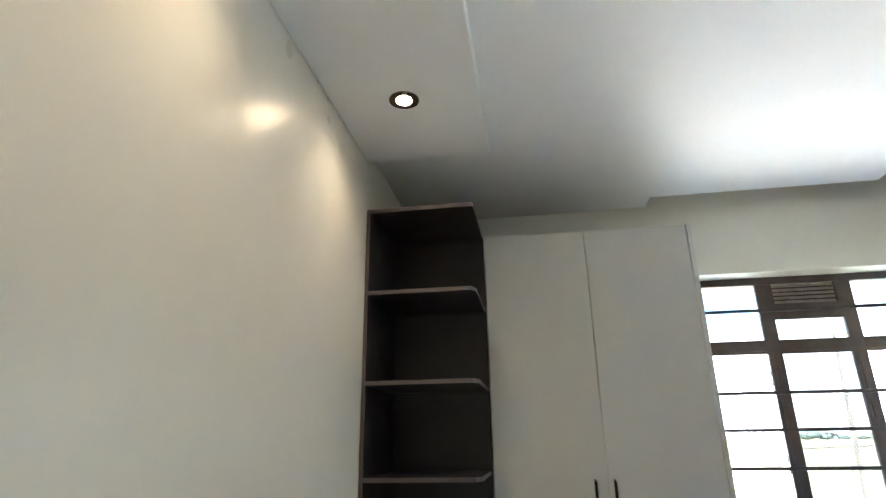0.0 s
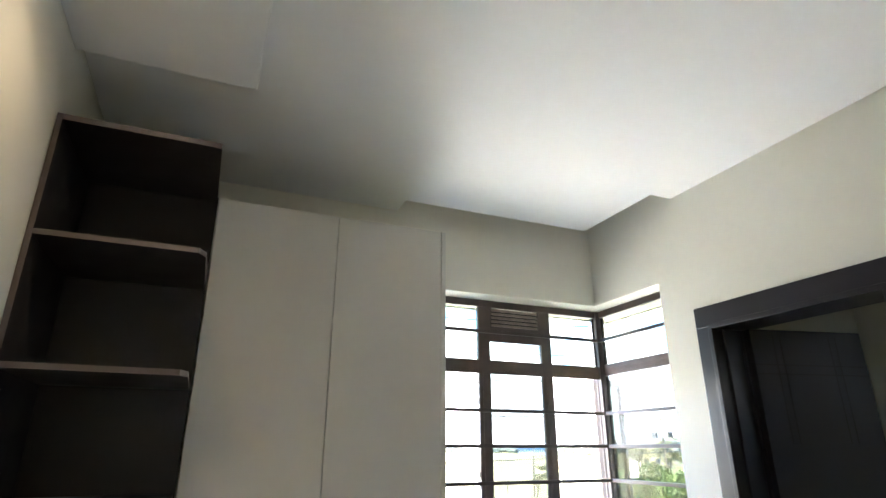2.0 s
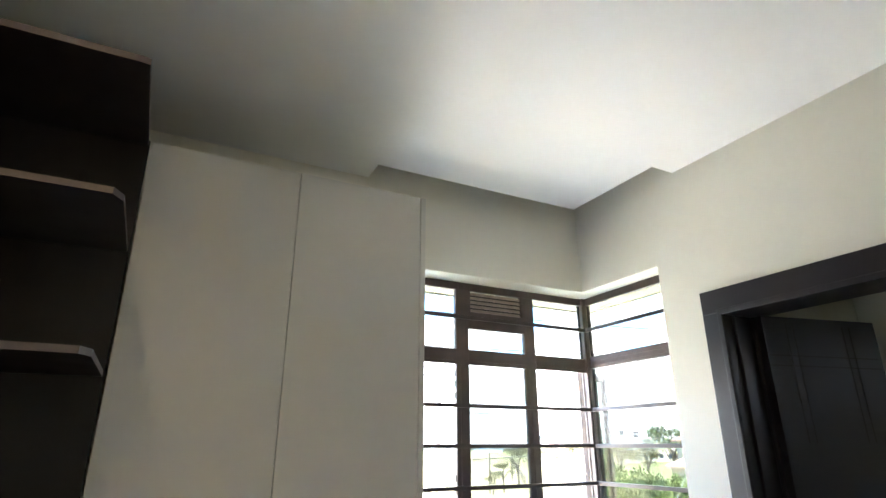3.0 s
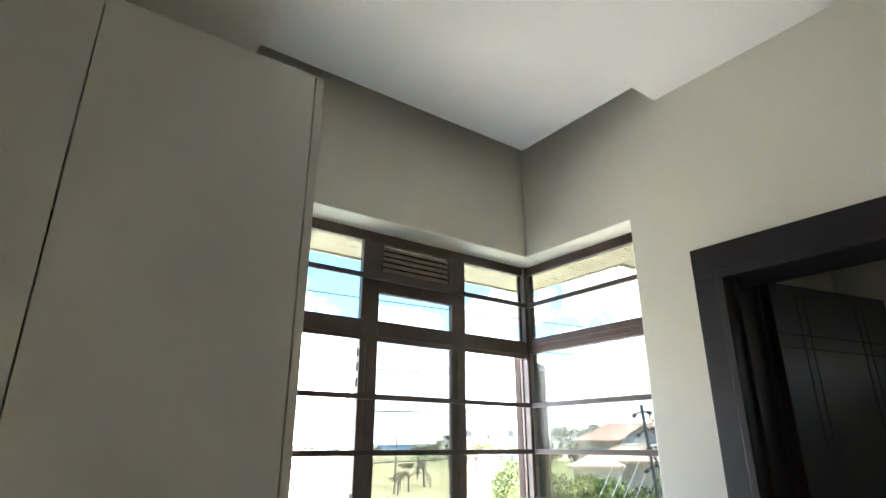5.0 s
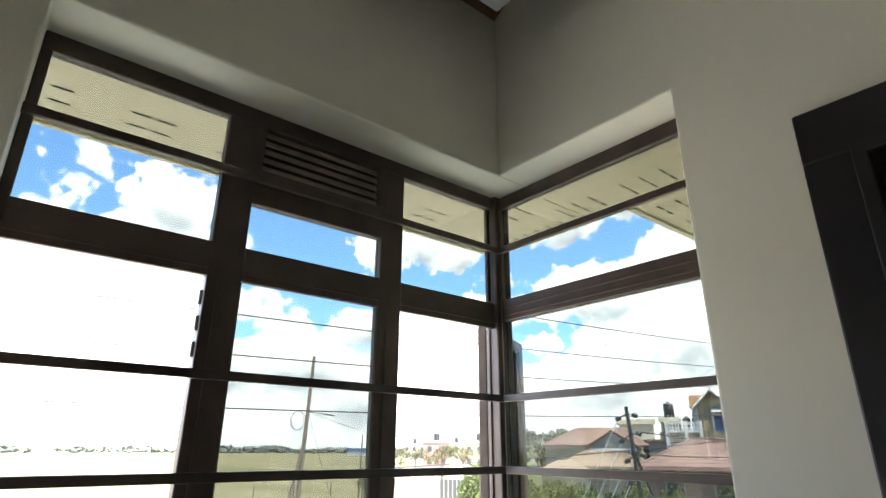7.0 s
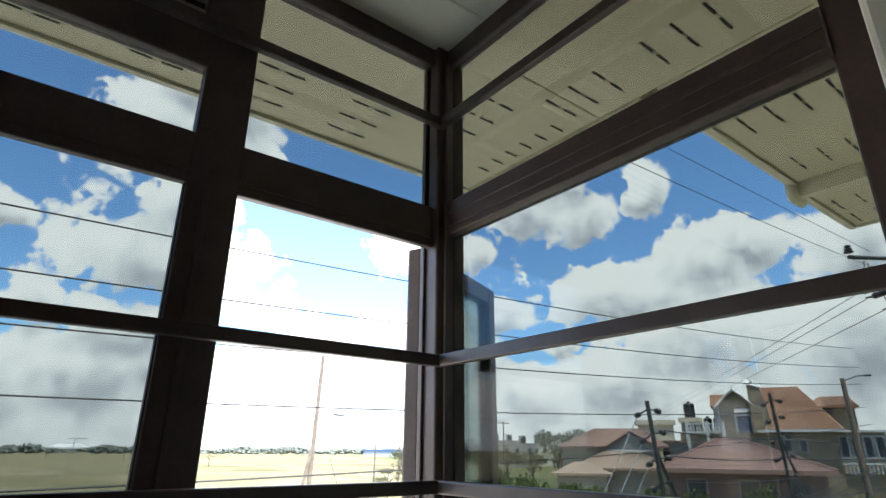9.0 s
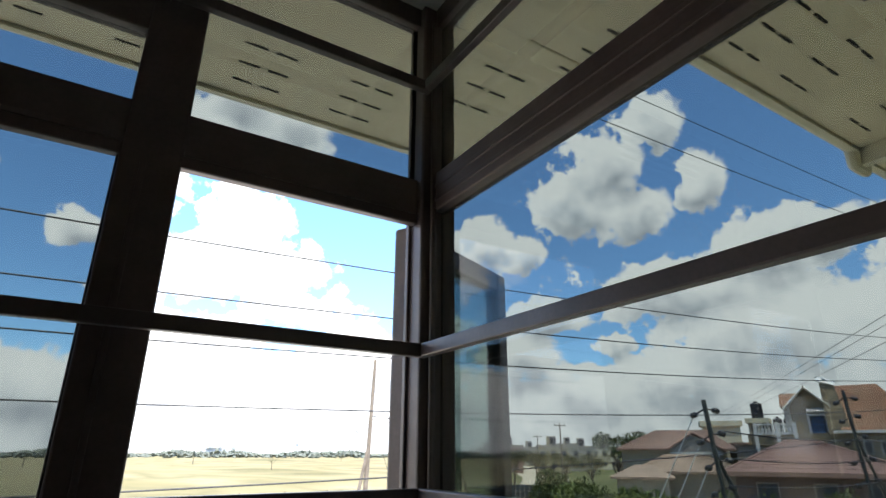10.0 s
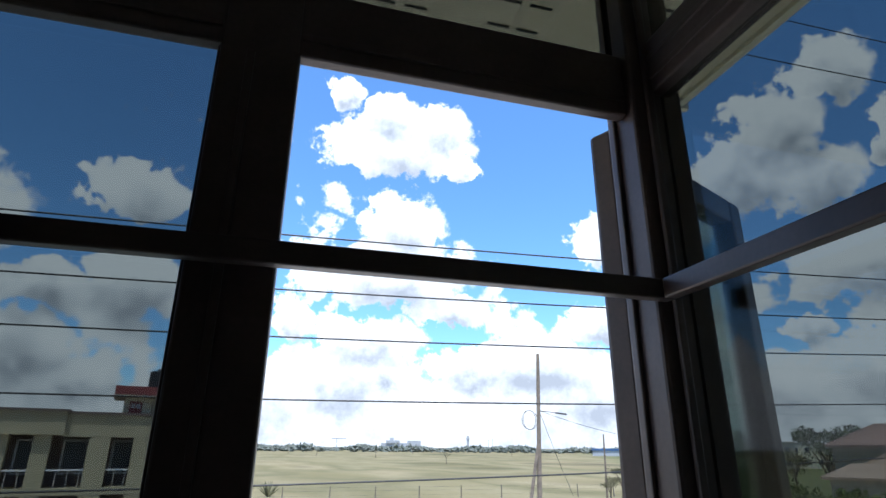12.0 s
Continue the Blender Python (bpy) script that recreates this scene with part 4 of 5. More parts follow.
def stone_house():
    A, D = 66.7, 42.0
    t = thing("stone_house", at(A, D), "two-storey cut stone house with orange clay tile roof", "house", turn=-A)
    g = -GROUND + 0.45
    P = lambda name, bm, mat, par=None, label="": part(name, bm, mat, par or t, label, local=True)
    z = lambda h: h + g
    P("wall", blk(-2.3, 3.7, 0.0, 8.0, 0, z(2.30)), STONE)
    P("wall", blk(-2.45, -0.55, 0.25, 5.0, z(2.28), z(4.0)), STONE)
    bm = bmesh.new()
    f = [bm.verts.new(p) for p in ((-2.45, 0.25, z(4.0)), (-0.55, 0.25, z(4.0)), (-1.5, 0.25, z(4.95)))]
    b = [bm.verts.new(v.co + Vector((0, 4.7, 0))) for v in f]
    bm.faces.new(f), bm.faces.new(b[::-1])
    for i in range(3):
        bm.faces.new((f[i], f[(i + 1) % 3], b[(i + 1) % 3], b[i]))
    P("gable", bm, STONE)
    for s, e in (((-2.75, z(3.78)), (-1.5, z(5.04))), ((-0.25, z(3.78)), (-1.5, z(5.04)))):
        bm = bmesh.new()
        a, b = Vector((s[0], 0.0, s[1])), Vector((e[0], 0.0, e[1]))
        vs = [bm.verts.new(p) for p in (a, b, b + Vector((0, 5, 0)), a + Vector((0, 5, 0)))]
        ws = [bm.verts.new(v.co + Vector((0, 0, 0.10))) for v in vs]
        bm.faces.new(vs[::-1]), bm.faces.new(ws)
        for i in range(4):
            bm.faces.new((vs[i], vs[(i + 1) % 4], ws[(i + 1) % 4], ws[i]))
        roof = P("roof", bm, ROOFTILE)
        bm = bmesh.new()
        tube(bm, [a + Vector((0, -0.03, 0.0)), b + Vector((0, -0.03, 0.0))], 0.075, 4)
        P("bargeboard", bm, WHITE, roof)
    P("tile_rolls", tile_rolls((-3.0, 2.2, z(4.86)), (-1.7, 2.2, z(4.86)), (-1.7, 1.2, z(4.05)), (-3.0, 1.2, z(4.05)), 8), ROOFTILE)
    bm = bmesh.new()
    vs = [bm.verts.new(p) for p in ((-3.05, 2.25, z(4.84)), (-1.6, 2.25, z(4.84)), (-1.6, 1.15, z(4.0)), (-3.05, 1.15, z(4.0)), (-3.05, 2.25, z(3.9)), (-1.6, 2.25, z(3.9)))]
    bm.faces.new(vs[:4]), bm.faces.new((vs[0], vs[1], vs[5], vs[4])), bm.faces.new((vs[0], vs[3], vs[4])), bm.faces.new((vs[1], vs[5], vs[2]))
    P("roof", bm, ROOFTILE)
    P("wall", blk(-2.9, -2.35, 1.3, 4.0, z(2.2), z(4.02)), WHITE)
    # iron window with its white surround and tiled hood
    w = P("window", blk(-1.62, -0.58, 0.15, 0.26, z(1.80), z(3.45)), WHITE)
    P("pane", blk(-1.49, -0.71, 0.12, 0.16, z(1.95), z(3.30)), VOID, w)
    for i in range(7):
        P("iron_bar", blk(-1.48 + i * 0.12, -1.44 + i * 0.12, 0.07, 0.11, z(1.96), z(2.90 + 0.35 * math.sin((i + 0.5) * math.pi / 7)), r=0), BLUEIRON, w)
    for h in (2.3, 2.75):
        P("iron_bar", blk(-1.49, -0.71, 0.06, 0.08, z(h), z(h + 0.07)), BLUEIRON, w)
    P("hood", tile_rolls((-1.6, 0.26, z(3.72)), (-0.45, 0.26, z(3.72)), (-0.45, -0.1, z(3.5)), (-1.6, -0.1, z(3.5)), 9, 0.06), WHITE)
    # stone chimney breast with the white dish panel
    bm = bmesh.new()
    lo = [bm.verts.new(p) for p in ((-0.62, -0.2, z(2.2)), (0.55, -0.2, z(2.2)), (0.55, 0.9, z(2.2)), (-0.62, 0.9, z(2.2)))]
    hi = [bm.verts.new(p) for p in ((-0.62, 0.0, z(5.22)), (0.10, 0.0, z(5.10)), (0.10, 0.8, z(5.10)), (-0.62, 0.8, z(5.22)))]
    bm.faces.new(lo[::-1]), bm.faces.new(hi)
    for i in range(4):
        bm.faces.new((lo[i], lo[(i + 1) % 4], hi[(i + 1) % 4], hi[i]))
    P("chimney", bm, STONE)
    m = Matrix.Translation((-0.28, 0.3, z(5.34))) @ Matrix.Rotation(radians(20), 4, "Y") @ Matrix.Rotation(radians(24), 4, "X")
    pan = P("solar_panel", rounded(-0.52, 0.52, -0.4, 0.4, -0.03, 0.03, 0.01, m), WHITE)
    bm = bmesh.new()
    tube(bm, [m @ Vector((-0.1, -0.1, 0.03)), m @ Vector((-0.1, -0.1, 0.2))], [0.12, 0.07], 10)
    P("collector", bm, WHITE, pan)
    # main hipped roof
    R0, R1, E0, E1 = (0.15, 2.6, z(5.22)), (2.35, 2.6, z(5.22)), (0.05, -0.35, z(2.42)), (4.15, -0.35, z(2.42))
    P("roof", hip(bmesh.new(), 0.0, 4.2, -0.35, 5.6, z(2.42), z(5.22), 0.1, 2.35), ROOFTILE)
    P("tile_rolls", tile_rolls(R0, R1, (4.1, -0.35, z(2.42)), E0, 26), ROOFTILE)
    P("tile_courses", courses(R0, R1, E1, E0, 12), ROOFTILE)
    P("fascia", blk(-0.4, 4.22, -0.42, -0.34, z(2.26), z(2.42)), WHITE)
    # dormer wing
    P("wall", blk(2.7, 5.1, 1.6, 5.0, 0, z(3.85)), STONE)
    # flat dark panel stands for the shaded dormer opening
    P("dormer_shade", blk(2.85, 3.95, 1.55, 1.62, z(3.35), z(3.72)), VOID)
    P("roof", hip(bmesh.new(), 2.55, 5.2, 1.2, 5.2, z(3.86), z(4.55), 3.4, 5.0, over=0.1), ROOFTILE)
    P("tile_rolls", tile_rolls((3.5, 3.2, z(4.56)), (5.1, 3.2, z(4.56)), (5.25, 1.1, z(3.88)), (3.6, 1.1, z(3.88)), 12), ROOFTILE)
    # bay windows to the side
    P("wall", blk(3.72, 6.2, 0.4, 4.0, 0, z(0.45)), STONE)
    bay = P("bay", blk(3.72, 6.2, 0.6, 3.9, z(0.45), z(2.25)), PALE)
    for u in (3.8, 4.4, 5.0, 5.6):
        P("window_frame", blk(u, u + 0.5, 0.52, 0.61, z(0.75), z(2.05)), WHITE, bay)
        P("pane", blk(u + 0.07, u + 0.43, 0.49, 0.53, z(0.85), z(1.97)), VOID, bay)
    P("balustrade", blk(3.6, 6.3, 0.2, 0.3, z(0.42), z(0.52)), WHITE)
    for k in range(14):
        P("baluster", blk(3.65 + k * 0.19, 3.72 + k * 0.19, 0.22, 0.28, z(-0.1), z(0.43)), WHITE)
    P("roof_edge", blk(3.6, 6.3, 0.3, 4.0, z(2.24), z(2.36)), WHITE)
    for u0, u1 in ((0.9, 1.35), (1.7, 2.15)):
        wn = P("window", blk(u0, u1, -0.05, 0.02, z(1.05), z(1.85)), WHITE)
        P("pane", blk(u0 + 0.06, u1 - 0.06, -0.08, -0.04, z(1.12), z(1.78)), VOID, wn)
    # balcony
    P("balcony_deck", blk(-5.0, -2.3, -0.4, 4.0, z(1.6), z(2.28)), STONE)
    P("balcony_edge", blk(-4.6, -2.3, -0.5, -0.4, z(2.22), z(2.36)), WHITE)
    rail = P("balcony_rail", blk(-4.6, -2.3, -0.52, -0.38, z(2.78), z(2.88)), WHITE)
    for k in range(12):
        bm = bmesh.new()
        u = -4.5 + k * 0.19
        tube(bm, [(u, -0.45, z(2.36)), (u, -0.45, z(2.5)), (u, -0.45, z(2.66)), (u, -0.45, z(2.79))], [0.05, 0.075, 0.04, 0.06], 8)
        P("baluster", bm, WHITE, rail)
    for u in (-4.62, -3.4, -2.45):
        P("pier", blk(u, u + 0.2, -0.55, -0.35, z(1.2), z(2.95)), WHITE)
    P("terrace_slab", blk(-5.15, -3.75, 0.6, 2.4, z(2.98), z(3.28)), CREAM)
    for u in (-5.0, -4.4, -3.95):
        P("post", blk(u, u + 0.16, 0.7, 0.86, z(2.25), z(3.0)), PALE)
    # flat dark panel stands for shade under the terrace slab
    P("door_shade", blk(-5.1, -3.8, 2.2, 2.3, z(2.26), z(3.0)), VOID)
    x, y = spot(A, D, -4.42, 1.3)
    water_tank((x, y, 3.73), 0.36, 1.05)
    for u in (-3.35, -2.75):
        x, y = spot(A, D, u, 1.6)
        water_tank((x, y, 2.73), 0.27, 1.05)


stone_house()


def pink_house():
    A, D = 64.0, 30.0
    t = thing("bungalow", at(A, D), "low bungalow under a faded pink sheet hip roof", "house", turn=-A)
    g = -GROUND + 0.25
    P = lambda name, bm, mat, par=None, label="": part(name, bm, mat, par or t, label, local=True)
    # dark wall colour stands for the shade under the eaves
    P("wall", blk(-3.0, 3.5, 0.5, 6.0, 0, g + 0.42), REDDISH)
    r = P("roof", hip(bmesh.new(), -3.0, 3.5, 0.2, 6.2, g + 0.55, g + 1.88, -0.8, 0.5, over=0.4, thick=0.05), PINK)
    P("sheet_ribs", tile_rolls((-0.8, 3.2, g + 1.88), (0.5, 3.2, g + 1.88), (3.8, -0.2, g + 0.56), (-3.3, -0.2, g + 0.56), 36, 0.012), PINK, r)
    P("sheet_steps", courses((-0.8, 3.2, g + 1.88), (0.5, 3.2, g + 1.88), (3.9, -0.2, g + 0.56), (-3.4, -0.2, g + 0.56), 9, 0.012), PINK, r)
    bm = bmesh.new()
    for a, b in (((-0.8, 3.2), (-3.4, -0.2)), ((0.5, 3.2), (3.9, -0.2))):
        tube(bm, [(*a, g + 1.9), (*b, g + 0.57)], 0.05, 6)
    tube(bm, [(-0.8, 3.2, g + 1.9), (0.5, 3.2, g + 1.9)], 0.05, 6)
    P("ridge_cap", bm, PINK, r)
    P("fascia", blk(-3.42, 3.92, -0.24, -0.2, g + 0.36, g + 0.55), BROWNROOF)
    for u in (-2.2, 0.0, 2.0):
        # frames greyed for the same eave shade
        w = P("window", blk(u, u + 0.9, 0.44, 0.51, g - 0.9, g + 0.1), GREYWALL)
        P("pane", blk(u + 0.06, u + 0.84, 0.41, 0.45, g - 0.84, g + 0.04), VOID, w)


pink_house()


def gable_house():
    A, D = 52.9, 48.0
    t = thing("gabled_house", at(A, D), "house with reddish brown roof and grey gable", "house", turn=-A)
    g = -GROUND + 0.45
    P = lambda name, bm, mat, par=None, label="": part(name, bm, mat, par or t, label, local=True)
    P("wall", blk(-3.2, 4.2, 0.4, 7.0, 0, g + 1.35), PALE)
    r = P("roof", hip(bmesh.new(), -3.2, 4.6, 0.2, 7.2, g + 1.45, g + 2.9, -0.6, 3.4, over=0.35), BROWNROOF)
    P("tile_rolls", tile_rolls((-0.6, 3.7, g + 2.9), (3.4, 3.7, g + 2.9), (4.9, -0.15, g + 1.46), (-3.5, -0.15, g + 1.46), 40, 0.03), BROWNROOF, r)
    bm = bmesh.new()
    f = [bm.verts.new(p) for p in ((0.3, -0.7, g + 1.35), (3.9, -0.7, g + 1.35), (2.1, -0.7, g + 2.42))]
    b = [bm.verts.new(v.co + Vector((0, 3.5, 0))) for v in f]
    bm.faces.new(f)
    for i in range(3):
        bm.faces.new((f[i], f[(i + 1) % 3], b[(i + 1) % 3], b[i]))
    P("gable", bm, GREYWALL)
    for a in ((0.0, g + 1.22), (4.2, g + 1.22)):
        bm = bmesh.new()
        e = Vector((2.1, -0.9, g + 2.5))
        s = Vector((a[0], -0.9, a[1]))
        vs = [bm.verts.new(p) for p in (s, e, e + Vector((0, 3.4, 0)), s + Vector((0, 3.4, 0)))]
        ws = [bm.verts.new(v.co + Vector((0, 0, 0.1))) for v in vs]
        bm.faces.new(vs[::-1]), bm.faces.new(ws)
        for i in range(4):
            bm.faces.new((vs[i], vs[(i + 1) % 4], ws[(i + 1) % 4], ws[i]))
        P("gable_roof", bm, PINK)
    P("wall", blk(0.4, 3.8, -0.65, 0.5, 0, g + 1.36), GREYWALL)
    P("band", blk(0.3, 3.9, -0.74, -0.66, g + 0.98, g + 1.2), WHITE)
    P("window", blk(1.6, 2.5, -0.72, -0.64, g - 0.3, g + 0.7), VOID)
    # cream block and slab behind
    P("upper_block", blk(3.3, 6.2, 7.0, 9.0, 0, g + 3.3), CREAM)
    P("parapet", blk(3.1, 6.4, 6.8, 9.2, g + 3.3, g + 3.75), CREAM)
    P("lean_to", blk(5.0, 8.8, 1.0, 6.0, 0, g + 1.75), GREYWALL)
    P("lean_roof", blk(4.9, 8.9, 0.8, 6.1, g + 1.75, g + 1.9), BROWNROOF)
    P("window", blk(6.3, 7.2, 0.93, 1.01, g + 0.3, g + 1.4), VOID)


gable_house()


def low_house():
    A, D = 54.2, 34.0
    t = thing("low_house", at(A, D), "low house with brown stepped hip roof", "house", turn=-A)
    g = -GROUND + 0.35
    P = lambda name, bm, mat, par=None, label="": part(name, bm, mat, par or t, label, local=True)
    P("wall", blk(-2.2, 3.0, 0.4, 5.0, 0, g + 0.2), PALE)
    r = P("roof", hip(bmesh.new(), -2.3, 3.1, 0.2, 5.2, g + 0.3, g + 1.15, -0.9, 1.1, over=0.35), TANROOF)
    P("tile_rolls", tile_rolls((-0.9, 2.7, g + 1.15), (1.1, 2.7, g + 1.15), (3.4, -0.15, g + 0.31), (-2.6, -0.15, g + 0.31), 30, 0.02), TANROOF, r)
    P("roof", hip(bmesh.new(), -3.4, -0.6, -1.2, 2.0, g + 0.05, g + 0.62, -2.4, -1.6, over=0.2), TANROOF)
    P("wall", blk(-3.3, -0.7, -1.0, 1.8, 0, g - 0.02), PALE)


low_house()


def cream_building():
    A, D = -13.9, 35.0
    t = thing("flat_roofed_house", at(A, D), "cream flat-roofed house with red parapet and verandah", "house", turn=-A)
    g = -GROUND - 0.15
    P = lambda name, bm, mat, par=None, label="": part(name, bm, mat, par or t, label, local=True)
    P("wall", blk(-10.0, 2.45, 1.6, 9.0, 0, g + 3.1), REDDISH)
    P("upper_wall", blk(-10.0, -1.9, -0.25, 1.55, g + 2.10, g + 3.2), OCHRE)
    P("upper_wall", blk(-1.9, 2.45, 0.0, 1.7, g + 2.02, g + 3.12), OCHRE)
    P("roof_edge", blk(-10.1, -1.8, -0.40, 8.8, g + 3.2, g + 3.33), REDDISH)
    P("roof_edge", blk(-1.8, 2.62, -0.15, 9.0, g + 3.12, g + 3.25), REDDISH)
    for u, w in ((-9.6, 0.5), (-7.0, 0.5), (-4.6, 0.5), (-3.1, 0.75), (-0.75, 0.95), (1.25, 1.15)):
        P("pillar", blk(u, u + w, 0.02, 0.6, 0, g + 2.12), OCHRE)
    P("verandah_floor", blk(-10.0, 2.45, 0.0, 1.6, g - 0.7, g - 0.35), OCHRE)
    for u in (-8.6, -6.0, -3.9, -1.9, 0.35):
        w = P("window", blk(u, u + 1.2, 1.50, 1.61, g + 0.2, g + 1.9), WHITE)
        P("pane", blk(u + 0.1, u + 1.1, 1.45, 1.51, g + 0.3, g + 1.8), VOID, w)
    P("rail", blk(-10.0, 2.4, 0.1, 0.16, g + 0.42, g + 0.5), WHITE)
    for k in range(25):
        P("rail_post", blk(-9.9 + k * 0.5, -9.86 + k * 0.5, 0.11, 0.15, g - 0.36, g + 0.43), GREYWALL)
    b = P("stair_block", blk(0.55, 2.7, 2.5, 6.0, g + 3.1, g + 4.25), CREAM)
    P("red_band", blk(0.0, 3.0, 1.9, 6.3, g + 4.25, g + 4.34), CREAM, b)
    P("red_band", blk(-0.05, 3.05, 1.85, 6.35, g + 4.34, g + 4.80), REDBAND, b)
    w = P("window", blk(0.80, 1.45, 2.43, 2.51, g + 3.36, g + 4.0), REDBAND, b)
    for u in (0.90, 1.17):
        P("mullion", blk(u, u + 0.17, 2.40, 2.44, g + 3.64, g + 3.86), WHITE, b)
    P("down_pipe", blk(1.95, 2.01, 2.40, 2.48, g + 3.3, g + 4.25), PALE, b)
    P("down_pipe", blk(2.2, 2.28, -0.10, -0.02, g + 0.0, g + 3.12), GREYWALL)
    x, y = spot(A, D, 2.2, 3.6)
    water_tank((x, y, 4.65), 0.60, 1.15)


cream_building()


def town_block(seed, azimuth, dist, w, h, mat, label):
    rnd = random.Random(seed)
    t = thing("town_house", at(azimuth, dist), label, "house", group="far town houses", turn=-azimuth)
    P = lambda name, bm, m_, par=None: part(name, bm, m_, par or t, local=True)
    P("wall", blk(-w / 2, w / 2, 0, 8, 0, h), mat)
    P("parapet", blk(-w / 2 - 0.2, w / 2 + 0.2, -0.2, 8.2, h, h + 0.5), PALE)
    n = max(2, int(w / 2.4))
    for s in range(int(h / 3)):
        for k in range(n):
            u = -w / 2 + (k + 0.5) * w / n
            P("window", blk(u - 0.55, u + 0.55, -0.08, 0.02, s * 3 + 1.0, s * 3 + 2.3), VOID)
    P("stair_head", blk(-w * 0.2, w * 0.1, 3, 6, h + 0.4, h + 2.6), mat)
    x, y = at(azimuth, dist)[:2]
    water_tank((x + 1, y + 1, GROUND + h + 0.45), 0.8, 1.9)


for k, (a, d, w, h, mat) in enumerate(((38.6, 150, 7, 6.2, PINK), (42.8, 150, 8, 6.2, OCHRE), (45.5, 170, 7, 6.2, PALE), (36.5, 240, 9, 6.2, PALE), (40.6, 230, 8, 6.5, PALE), (47.5, 190, 8, 6.2, CREAM), (44.2, 210, 7, 7.5, PALE))):
    town_block(k, a, d, w, h, mat, ("pinkish" if mat is PINK else "pale") + " flat-roofed town house with a roof tank")


def far_buildings():
    def far(name, azimuth, d, boxes, label, category="building"):
        t = thing(name, at(azimuth, d), label, category, turn=-azimuth)
        for b in boxes:
            part("block", blk(*b), HAZE_WALL, t, local=True)
        return t
    far("tower", 18.3, 1300, [(-3.0, 3.0, 0, 6, 0, 28), (-3.8, 3.8, -0.8, 6.8, 20, 24)], "distant grey concrete tower on the horizon", "tower")
    far("mast", 20.7, 1200, [(-0.5, 0.5, 0, 1, 0, 22)], "distant thin steel mast", "mast")
    far("mast", 20.3, 1200, [(-0.5, 0.5, 0, 1, 0, 20)], "distant thin steel mast", "mast")
    far("stadium", 11.9, 950, [(-34, 30, 0, 30, 0, 10), (-26, -4, -2, 20, 10, 14), (-20, -14, 0, 8, 14, 18), (8, 30, 0, 20, 10, 14)], "distant grey stepped hall on the horizon", "building")
    t = thing("hangar", at(5.2, 900), "distant white hangar roof on the horizon", "building", turn=-5.2)
    part("roof", hip(bmesh.new(), -22, 22, 0, 30, 5, 9, -12, 12), WHITE, t, local=True)
    far("crane", 5.6, 900, [(-0.5, 0.5, 0, 1, 0, 16), (-8, 14, 0, 1, 14.8, 16)], "distant thin steel tower crane", "crane")
    t = thing("shed", at(31.5, 400), "distant long blue-roofed shed", "building", turn=-31.5)
    part("wall", blk(-10, 10, 0, 10, 0, 3.4), HAZE_WALL, t, local=True)
    part("roof", blk(-10.5, 10.5, -0.5, 10.5, 3.4, 4.6), BLUEIRON, t, local=True)


far_buildings()


# ---- poles and wires ----
def wire(name, pts, r, label, sag=0.0, mat=WIRE, group="overhead cables", category="cable"):
    a, b = Vector(pts[0]), Vector(pts[1])
    line = []
    for i in range(17):
        s = i / 16
        p = a.lerp(b, s)
        p.z -= sag * 4 * s * (1 - s)
        line.append(p)
    bm = tube(bmesh.new(), line, r, 6)
    return whole(name, bm, mat, label, category, group)


def strand(p, q, r_, x0, x1):
    """A hanging cable in the plane y = 8: z = p + q x + r x^2."""
    pts = [(x0 + (x1 - x0) * k / 24, 8.0, p + q * (x0 + (x1 - x0) * k / 24) + r_ * (x0 + (x1 - x0) * k / 24) ** 2) for k in range(25)]
    whole("power_cable", tube(bmesh.new(), pts, 0.0075, 6), WIRE, "thin black overhead cable strung past the window", "cable", "overhead cables")


for p, q, r_ in ((3.257, 0.0079, 0.0019), (2.763, 0.0077, 0.0019), (2.365, 0.006, 0.0019), (1.881, -0.0009, 0.002), (1.22, 0.013, 0.0019)):
    strand(p, q, r_, -8.0, 20.0)
for p, q, r_ in ((6.353, 0.0043, 0.0014), (7.011, 0.0245, 0.0004)):
    strand(p, q, r_, 3.0, 24.0)


def timber_pole(azimuth, d, top, lean, label, strut=True, r=0.13):
    p = Vector(at(azimuth, d))
    t = thing("utility_pole", p, label, "utility pole", group="timber utility poles")
    tip = Vector((p.x + lean, p.y, top))
    bm = tube(bmesh.new(), [p, p.lerp(tip, 0.5), tip], [r, r * 0.85, r * 0.62], 10)
    part("pole", bm, POLEWOOD, t)
    if strut:
        bm = tube(bmesh.new(), [p + Vector((-0.9, -0.1, 0)), p.lerp(tip, 0.55)], [r * 0.8, r * 0.6], 8)
        part("strut", bm, POLEWOOD, t)
    return t, tip


def coil(centre, r, parent):
    bm = bmesh.new()
    for k in range(2):
        pts = [Vector(centre) + Vector((math.cos(j * math.tau / 18) * r * (1 - 0.2 * k), 0.02 * k, math.sin(j * math.tau / 18) * r * 1.1)) for j in range(19)]
        tube(bm, pts, 0.015, 5)
    part("cable_coil", bm, WIRE, parent)


t, tip = timber_pole(24.7, 29.5, 6.15, 0.35, "leaning timber utility pole with strut and cable coil")
mid = Vector((tip.x - 0.06, tip.y, 3.3))
coil(mid + Vector((-0.55, 0, -0.45)), 0.42, t)
bm = bmesh.new()
tube(bm, [mid, mid + Vector((1.2, 0, -0.1))], 0.02, 5)
tube(bm, [mid + Vector((0.9, 0, -0.08)), mid + Vector((1.5, 0, -0.14))], 0.045, 6)
part("cable_joint", bm, WIRE, t)
wire("service_cable", (mid, mid + Vector((14, 9, -1.2))), 0.012, "thin service cable from a timber pole", 0.3)
